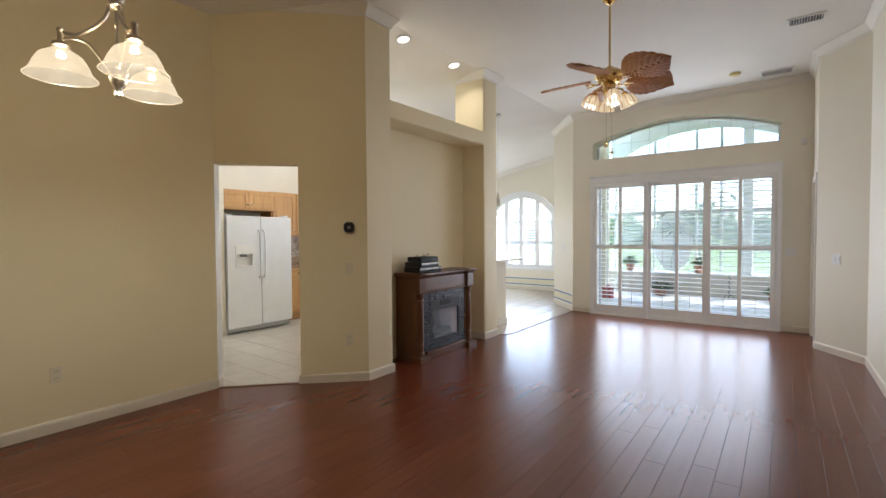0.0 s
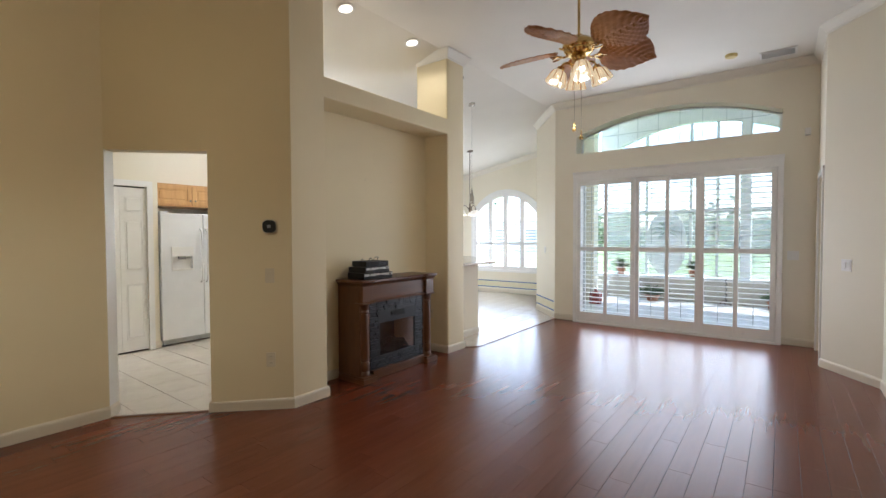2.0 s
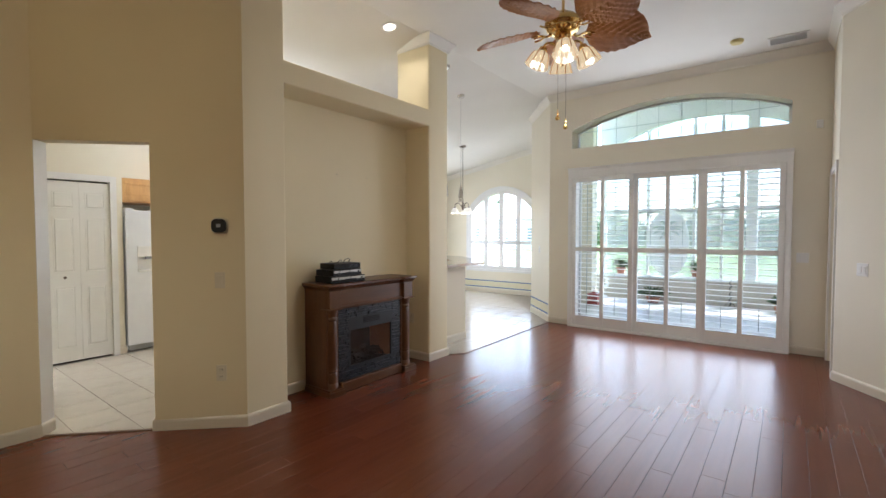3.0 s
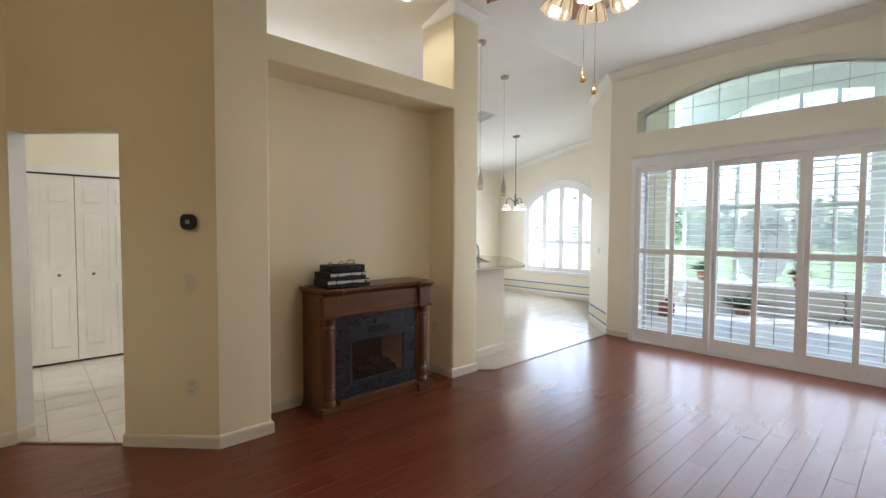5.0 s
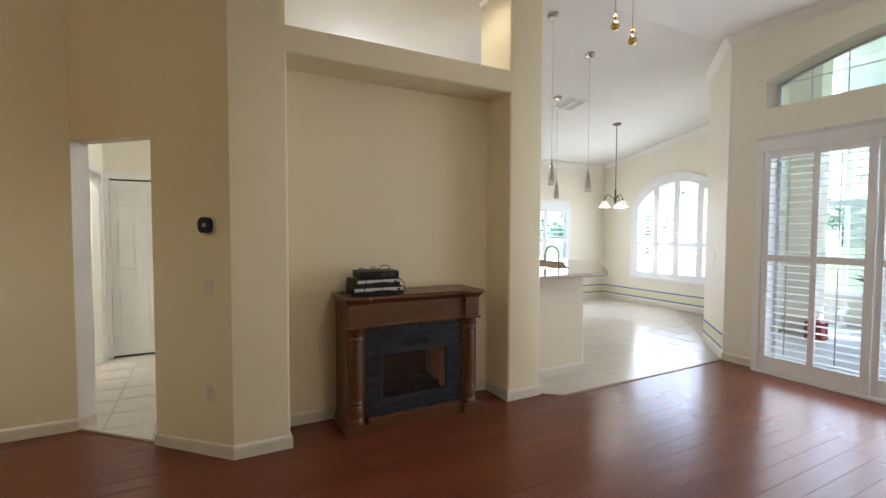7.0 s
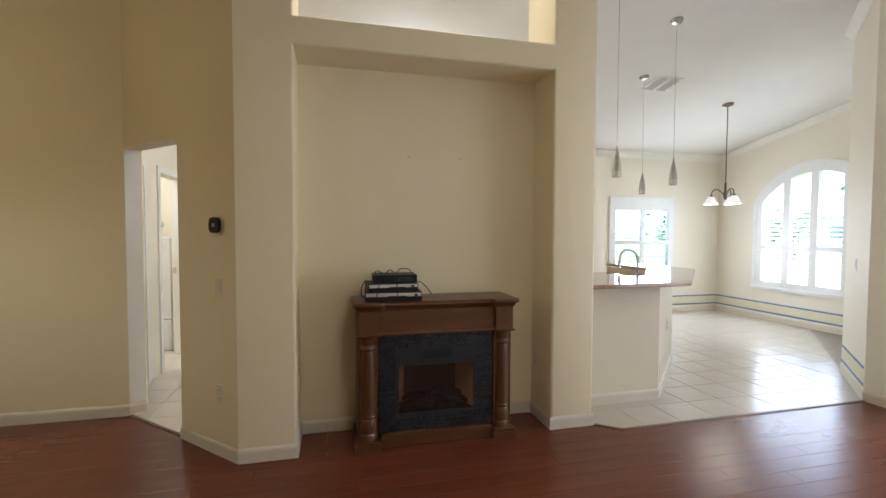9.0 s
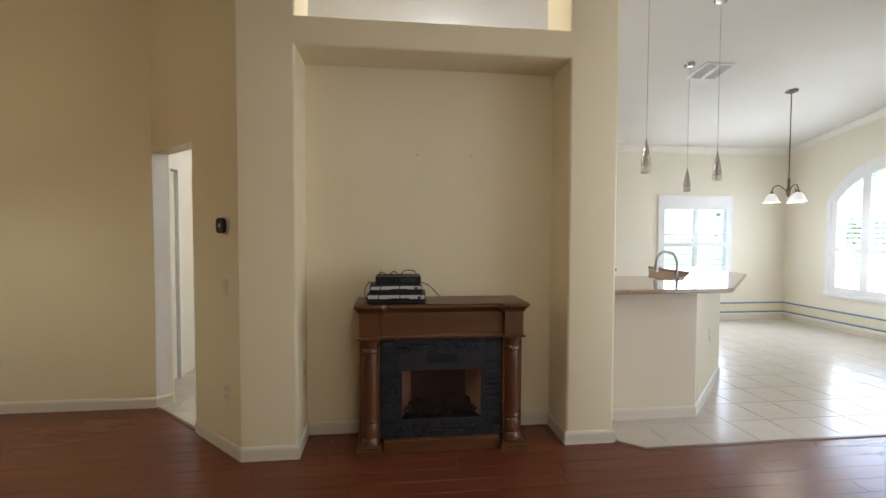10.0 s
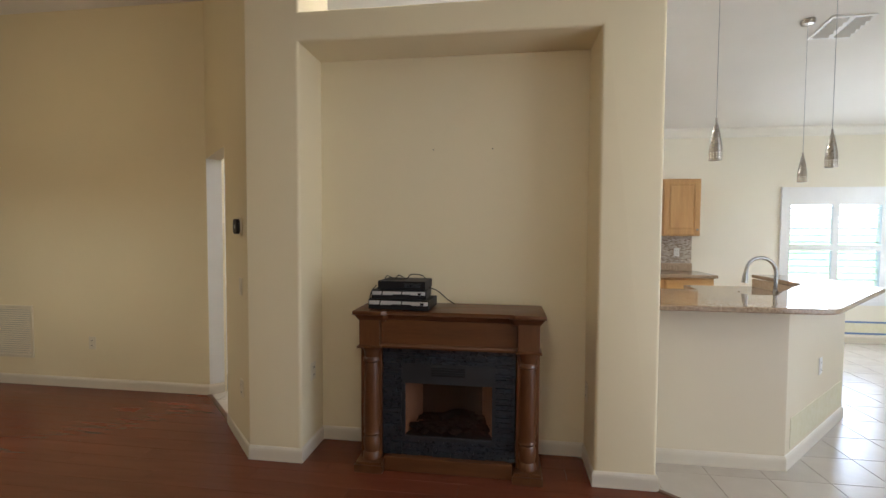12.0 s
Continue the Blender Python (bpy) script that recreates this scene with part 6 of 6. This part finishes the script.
# red lantern
la = thing("red_lantern", pose(10.40, 3.20, -0.03), "red metal lantern standing on the patio", "lantern")
part("base", boxes((-0.10, 0.10, -0.10, 0.10, 0, 0.03), bev=0.005), M_RED, la)
part("body", boxes((-0.078, 0.078, -0.078, 0.078, 0.03, 0.226)), M_RED, la)
for sx in (-1, 1):
    for sy in (-1, 1):
        part("corner_bar", boxes((sx * 0.085 - 0.012, sx * 0.085 + 0.012, sy * 0.085 - 0.012, sy * 0.085 + 0.012, 0.03, 0.23)), M_RED, la)
part("roof", lathe(bmesh.new(), [(0, 0.30), (0.03, 0.29), (0.05, 0.25), (0.145, 0.235), (0.145, 0.225), (0, 0.225)], 4, pose(0, 0, 0, 0, 0, 45)), M_RED, la)
bm = bmesh.new()
tube(bm, [(0.05 * math.cos(a), 0, 0.30 + 0.06 * math.sin(a)) for a in [math.pi * k / 10 for k in range(11)]], 0.004, 6)
part("handle", bm, M_BLACK, la)
# white heron figure by the corner of the low wall
bm = bmesh.new()
lathe(bm, [(0, 0.0), (0.07, 0.0), (0.075, 0.02), (0.06, 0.05), (0, 0.055)], 14)
for sy in (-0.018, 0.018):
    tube(bm, [(0, sy, 0.05), (0, sy, 0.19)], 0.006, 6)
bmesh.ops.create_icosphere(bm, subdivisions=2, radius=0.06, matrix=Matrix.Translation((0, 0, 0.225)) @ Matrix.Rotation(radians(20), 4, 'X') @ Matrix.Diagonal((0.75, 1.6, 0.85, 1)))
neck = curve_pts([(0, 0.06, 0.25), (0, 0.10, 0.31), (0, 0.065, 0.36), (0, 0.07, 0.41), (0, 0.10, 0.425)], 6)
tube(bm, neck, [0.026 - 0.012 * k / (len(neck) - 1) for k in range(len(neck))], 8)
tube(bm, [(0, 0.095, 0.425), (0, 0.125, 0.42), (0, 0.185, 0.405)], [0.019, 0.014, 0.003], 8)
ob = part("garden_statue", bm, M_WHITE, smooth=True)
ob.matrix_basis = pose(11.66, 3.40, -0.03, 0, 0, 150)
tagged(ob, "white heron garden figure on a round base on the patio", "statue")
# wrought plant stand
ps = thing("plant_stand", pose(11.68, 1.02, -0.03), "thin black twisted metal plant stand", "plant stand")
bm = bmesh.new()
tube(bm, [(0.018 * math.cos(k * 0.9), 0.018 * math.sin(k * 0.9), k * 0.016) for k in range(34)], 0.008, 6)
part("pole", bm, M_BLACK, ps)
for a in (0, 120, 240):
    bm = bmesh.new()
    tube(bm, curve_pts([(0, 0, 0.10), (0.07 * math.cos(radians(a)), 0.07 * math.sin(radians(a)), 0.07), (0.11 * math.cos(radians(a)), 0.11 * math.sin(radians(a)), 0.0)], 5), 0.006, 6)
    part("leg", bm, M_BLACK, ps)


def tree(x, y, h, crown_r, seed, leaves=3200, label="leafy green garden tree"):
    r = random.Random(seed)
    t = thing("tree", pose(x, y, -0.18), label, "tree", "garden trees")
    th_ = h * 0.42
    bm = bmesh.new()
    tube(bm, [(0, 0, 0), (0.05, 0.03, th_ * 0.5), (0.0, 0.08, th_), (0.1, 0.1, h * 0.75)], [h * 0.035, h * 0.028, h * 0.02, h * 0.008], 8)
    ends = []
    for k in range(9):
        a = k * 2.4 + r.uniform(-0.3, 0.3)
        rad = crown_r * r.uniform(0.5, 0.85)
        z1 = th_ + (h - th_) * r.uniform(0.15, 0.8)
        e = Vector((math.cos(a) * rad, math.sin(a) * rad, z1))
        s = Vector((0, 0.06, th_ * r.uniform(0.8, 1.2)))
        tube(bm, [s, s.lerp(e, 0.5) + Vector((0, 0, 0.15)), e], [h * 0.014, h * 0.009, h * 0.004], 6)
        ends.append(e)
    part("trunk", bm, M_BARK, t)
    verts, faces = [], []
    clumps = [e + Vector((r.gauss(0, 1), r.gauss(0, 1), r.gauss(0, 0.8))) * crown_r * 0.28 for e in ends for _ in range(6)]
    for i in range(leaves):
        c = clumps[i % len(clumps)]
        p = c + Vector((r.gauss(0, 1), r.gauss(0, 1), r.gauss(0, 0.75))) * crown_r * 0.13
        u = Vector((r.gauss(0, 1), r.gauss(0, 1), r.gauss(0, 0.6))).normalized()
        w = u.cross(Vector((r.gauss(0, 1), r.gauss(0, 1), r.gauss(0, 1)))).normalized()
        s = crown_r * r.uniform(0.03, 0.055)
        k = len(verts)
        verts += [p - u * s, p - w * s * 0.45, p + u * s, p + w * s * 0.45]
        faces.append((k, k + 1, k + 2, k + 3))
    me = bpy.data.meshes.new("crown")
    me.from_pydata([tuple(v) for v in verts], [], faces)
    me.materials.append(M_LEAF)
    cr = new("crown", me)
    cr.parent = t
    return t


tree(17.5, 0.3, 2.3, 1.1, 11, 5200)
tree(19.5, -1.4, 2.4, 1.2, 12, 5200)
tree(34, 4.5, 3.0, 1.7, 13)
tree(38, 11, 3.2, 1.9, 14)
tree(33, -9, 3.2, 1.8, 15)
tree(46, 18, 3.6, 2.0, 16)
tree(30, 21, 3.0, 1.7, 17)
# far hedge and a neighbouring house across the lawn
verts, faces = [], []
r = random.Random(8)
for i in range(5200):
    y = r.uniform(-60, 70)
    p = Vector((62 + r.gauss(0, 2.2), y, abs(r.gauss(0, 1)) * (1.3 + 0.9 * math.sin(y * 0.21) ** 2)))
    u = Vector((r.gauss(0, 1), r.gauss(0, 1), r.gauss(0, 1))).normalized()
    w = u.cross(Vector((r.gauss(0, 1), r.gauss(0, 1), r.gauss(0, 1)))).normalized()
    s = r.uniform(0.35, 0.8)
    k = len(verts)
    verts += [p - u * s, p - w * s * 0.6, p + u * s, p + w * s * 0.6]
    faces.append((k, k + 1, k + 2, k + 3))
me = bpy.data.meshes.new("far_hedge")
me.from_pydata([tuple(v) for v in verts], [], faces)
me.materials.append(M_LEAF)
tagged(new("far_hedge", me), "distant green hedge and scrub", "hedge", kind="stuff")


def house(x, y, w, d, h):
    hs = thing("neighbour_house", pose(x, y, -0.18), "pale single-storey house across the lawn", "house")
    part("wall", boxes((0, d, -w / 2, w / 2, 0, h)), M_ALU, hs)
    bm = bmesh.new()
    prof = [(-0.5, -w / 2 - 0.5, h), (-0.5, w / 2 + 0.5, h), (d + 0.5, w / 2 + 0.5, h), (d + 0.5, -w / 2 - 0.5, h), (d / 2, -w / 2 + 2.5, h + 1.7), (d / 2, w / 2 - 2.5, h + 1.7)]
    v = [bm.verts.new(p) for p in prof]
    for f in ((0, 1, 5, 4), (1, 2, 5), (2, 3, 4, 5), (3, 0, 4), (0, 3, 2, 1)):
        bm.faces.new([v[i] for i in f])
    part("roof", bm, M_GREYP, hs)
    for k in range(4):
        yy = -w / 2 + w * (k + 0.5) / 4
        wi = part("window", boxes((-0.04, 0.0, yy - 0.7, yy + 0.7, 0.9, 2.2)), M_WHITE, hs)
        part("pane", boxes((-0.05, -0.041, yy - 0.6, yy + 0.6, 1.0, 2.1)), M_GREYP, wi)


house(40, 24, 13, 9, 2.9)
house(48, -24, 14, 9, 2.9)


# ---- pieces of the floors ----
PLANK_W, PLANK_L = 0.125, 1.22
plank_meshes = {}


def plank_mesh(length):
    key = round(length, 2)
    if key not in plank_meshes:
        bm = bmesh.new()
        box(bm, 0.0006, key - 0.0006, 0.0006, PLANK_W - 0.0006, -0.0075, 0.0, bev=0.0006, seg=1)
        me = bpy.data.meshes.new("plank")
        bm.to_mesh(me)
        bm.free()
        me.materials.append(M_FLOOR)
        plank_meshes[key] = me
    return plank_meshes[key]


def clip(poly, inside):
    """Cuts a convex plan polygon by half planes (a, b, c), keeping a*x + b*y <= c."""
    for a, b, c in inside:
        out = []
        for i, p in enumerate(poly):
            q = poly[(i + 1) % len(poly)]
            dp, dq = a * p[0] + b * p[1] - c, a * q[0] + b * q[1] - c
            if dp <= 0:
                out.append(p)
            if dp * dq < 0:
                t = dp / (dp - dq)
                out.append((p[0] + t * (q[0] - p[0]), p[1] + t * (q[1] - p[1])))
        poly = out
        if len(poly) < 3:
            return []
    return poly


floor_ob = bpy.data.objects["floor"]
rng = random.Random(5)
spare = []
made = 0


def lay(poly, x0, y):
    """A plank whose plan was cut to fit an angled edge."""
    bm = bmesh.new()
    prism(bm, [(px - x0, py - y) for px, py in poly], -0.0075, 0.0)
    ob = part("plank", bm, M_FLOOR, floor_ob)
    ob.location = (x0, y, 0)


for row in range(62):
    y = -3.475 + row * PLANK_W
    yc = y + PLANK_W / 2
    x = -3.0 - rng.uniform(0, PLANK_L)
    while x < 8.14:
        x0, x1 = max(x, -3.0), min(x + PLANK_L, 8.148)
        x += PLANK_L
        if x1 - x0 < 0.06 or (yc < -0.62 and x0 > 4.3) or y > 4.2:
            continue
        a, b = x0 + 0.0008, x1 - 0.0008
        rect = [(a, y + 0.0008), (b, y + 0.0008), (b, y + PLANK_W - 0.0008), (a, y + PLANK_W - 0.0008)]
        if yc > 3.0 and x1 > 5.70:
            if x0 < 5.80:
                cut = clip(rect, [(0.815, 1, 0.815 * 5.80 + 3.12), (1, 0, 5.80)])
                if len(cut) > 2:
                    lay(cut, x0, y)
            if x1 > 5.80:
                cut = clip(rect, [(0, 1, 3.125), (-1, 0, -5.80)])
                if len(cut) > 2:
                    lay(cut, x0, y)
            continue
        if yc > 3.62 and x1 > 2.0 or yc > 3.25 and x0 < 3.3 and x1 > 2.6:
            cut = clip(rect, [(1, 1, 6.462)])
            if len(cut) > 2:
                lay(cut, x0, y)
            cut = clip(rect, [(-1, 0, -3.3), (0, 1, 3.60)])
            if len(cut) > 2:
                lay(cut, x0, y)
            continue
        if yc > 3.62 and x0 > 2.5:
            continue
        if yc > 0.4 and x1 > 1.8 and x0 < 7.0 and made < 240:
            ob = new("plank", plank_mesh(x1 - x0))
            ob.parent = floor_ob
            ob.location = (x0, y, 0)
            made += 1
        else:
            spare.append((x0, x1, y))
verts, faces = [], []
for x0, x1, y in spare:
    k = len(verts)
    for zz, ins in ((-0.0075, 0.0005), (-0.0008, 0.0005), (0.0, 0.0013)):
        verts += [(x0 + ins, y + ins, zz), (x1 - ins, y + ins, zz), (x1 - ins, y + PLANK_W - ins, zz), (x0 + ins, y + PLANK_W - ins, zz)]
    for r in (0, 4):
        faces += [(k + r + a, k + r + (a + 1) % 4, k + r + 4 + (a + 1) % 4, k + r + 4 + a) for a in range(4)]
    faces.append((k + 8, k + 9, k + 10, k + 11))
me = bpy.data.meshes.new("outer_planks")
me.from_pydata(verts, [], faces)
me.materials.append(M_FLOOR)
rest = tagged(new("outer_planks", me), kind="stuff")
rest.parent = floor_ob


TILE = 0.327
TILE_REGIONS = (
    (0.2, 2.10, 4.33, BACK_Y),
    (2.10, 3.40, 3.28, 6.28),
    (3.40, 5.64, 3.70, BACK_Y),
    (5.64, NOOK_X, 3.0, BACK_Y),
)
TILE_CUTS = ((), ((-1, -1, -6.455),), (), ((0, -1, -3.13), (-0.79, -1, -(0.79 * 5.80 + 3.12)), (1.0, -1.0606, 4.83)))
whole = None
verts, faces = [], []
for i in range(-20, 18):
    for j in range(-3, 14):
        x0, y0 = 6.0 + i * TILE, 3.465 + j * TILE
        g = 0.0022
        poly = [(x0 + g, y0 + g), (x0 + TILE - g, y0 + g), (x0 + TILE - g, y0 + TILE - g), (x0 + g, y0 + TILE - g)]
        for (xa, xb, ya, yb), cuts in zip(TILE_REGIONS, TILE_CUTS):
            cut = clip(poly, [(-1, 0, -xa), (1, 0, xb), (0, -1, -ya), (0, 1, yb), *cuts])
            if len(cut) < 3:
                continue
            if xb < 2.2 or (3.3 < xa < 5.0 and cut != poly) or 3.3 < xa < 5.0 and y0 > 6.2:
                k = len(verts)
                verts += [(px, py, 0.0) for px, py in cut]
                faces.append(tuple(range(k, k + len(cut))))
            elif cut == poly:
                if whole is None:
                    bm = bmesh.new()
                    box(bm, g, TILE - g, g, TILE - g, -0.0028, 0.0)
                    bmesh.ops.bevel(bm, geom=[e for e in bm.edges if all(v.co.z > -0.001 for v in e.verts)], offset=0.0015, segments=1, profile=0.5, affect='EDGES')
                    whole = bpy.data.meshes.new("tile")
                    bm.to_mesh(whole)
                    bm.free()
                    whole.materials.append(M_TILE)
                ob = new("tile", whole)
                ob.location = (x0, y0, 0)
                ob.parent = tile_floor
            else:
                bm = bmesh.new()
                prism(bm, [(px - x0, py - y0) for px, py in cut], -0.0028, 0.0)
                ob = part("tile", bm, M_TILE, tile_floor)
                ob.location = (x0, y0, 0)
me = bpy.data.meshes.new("outer_tiles")
me.from_pydata(verts, [], faces)
me.materials.append(M_TILE)
rest = tagged(new("outer_tiles", me), kind="stuff")
rest.parent = tile_floor
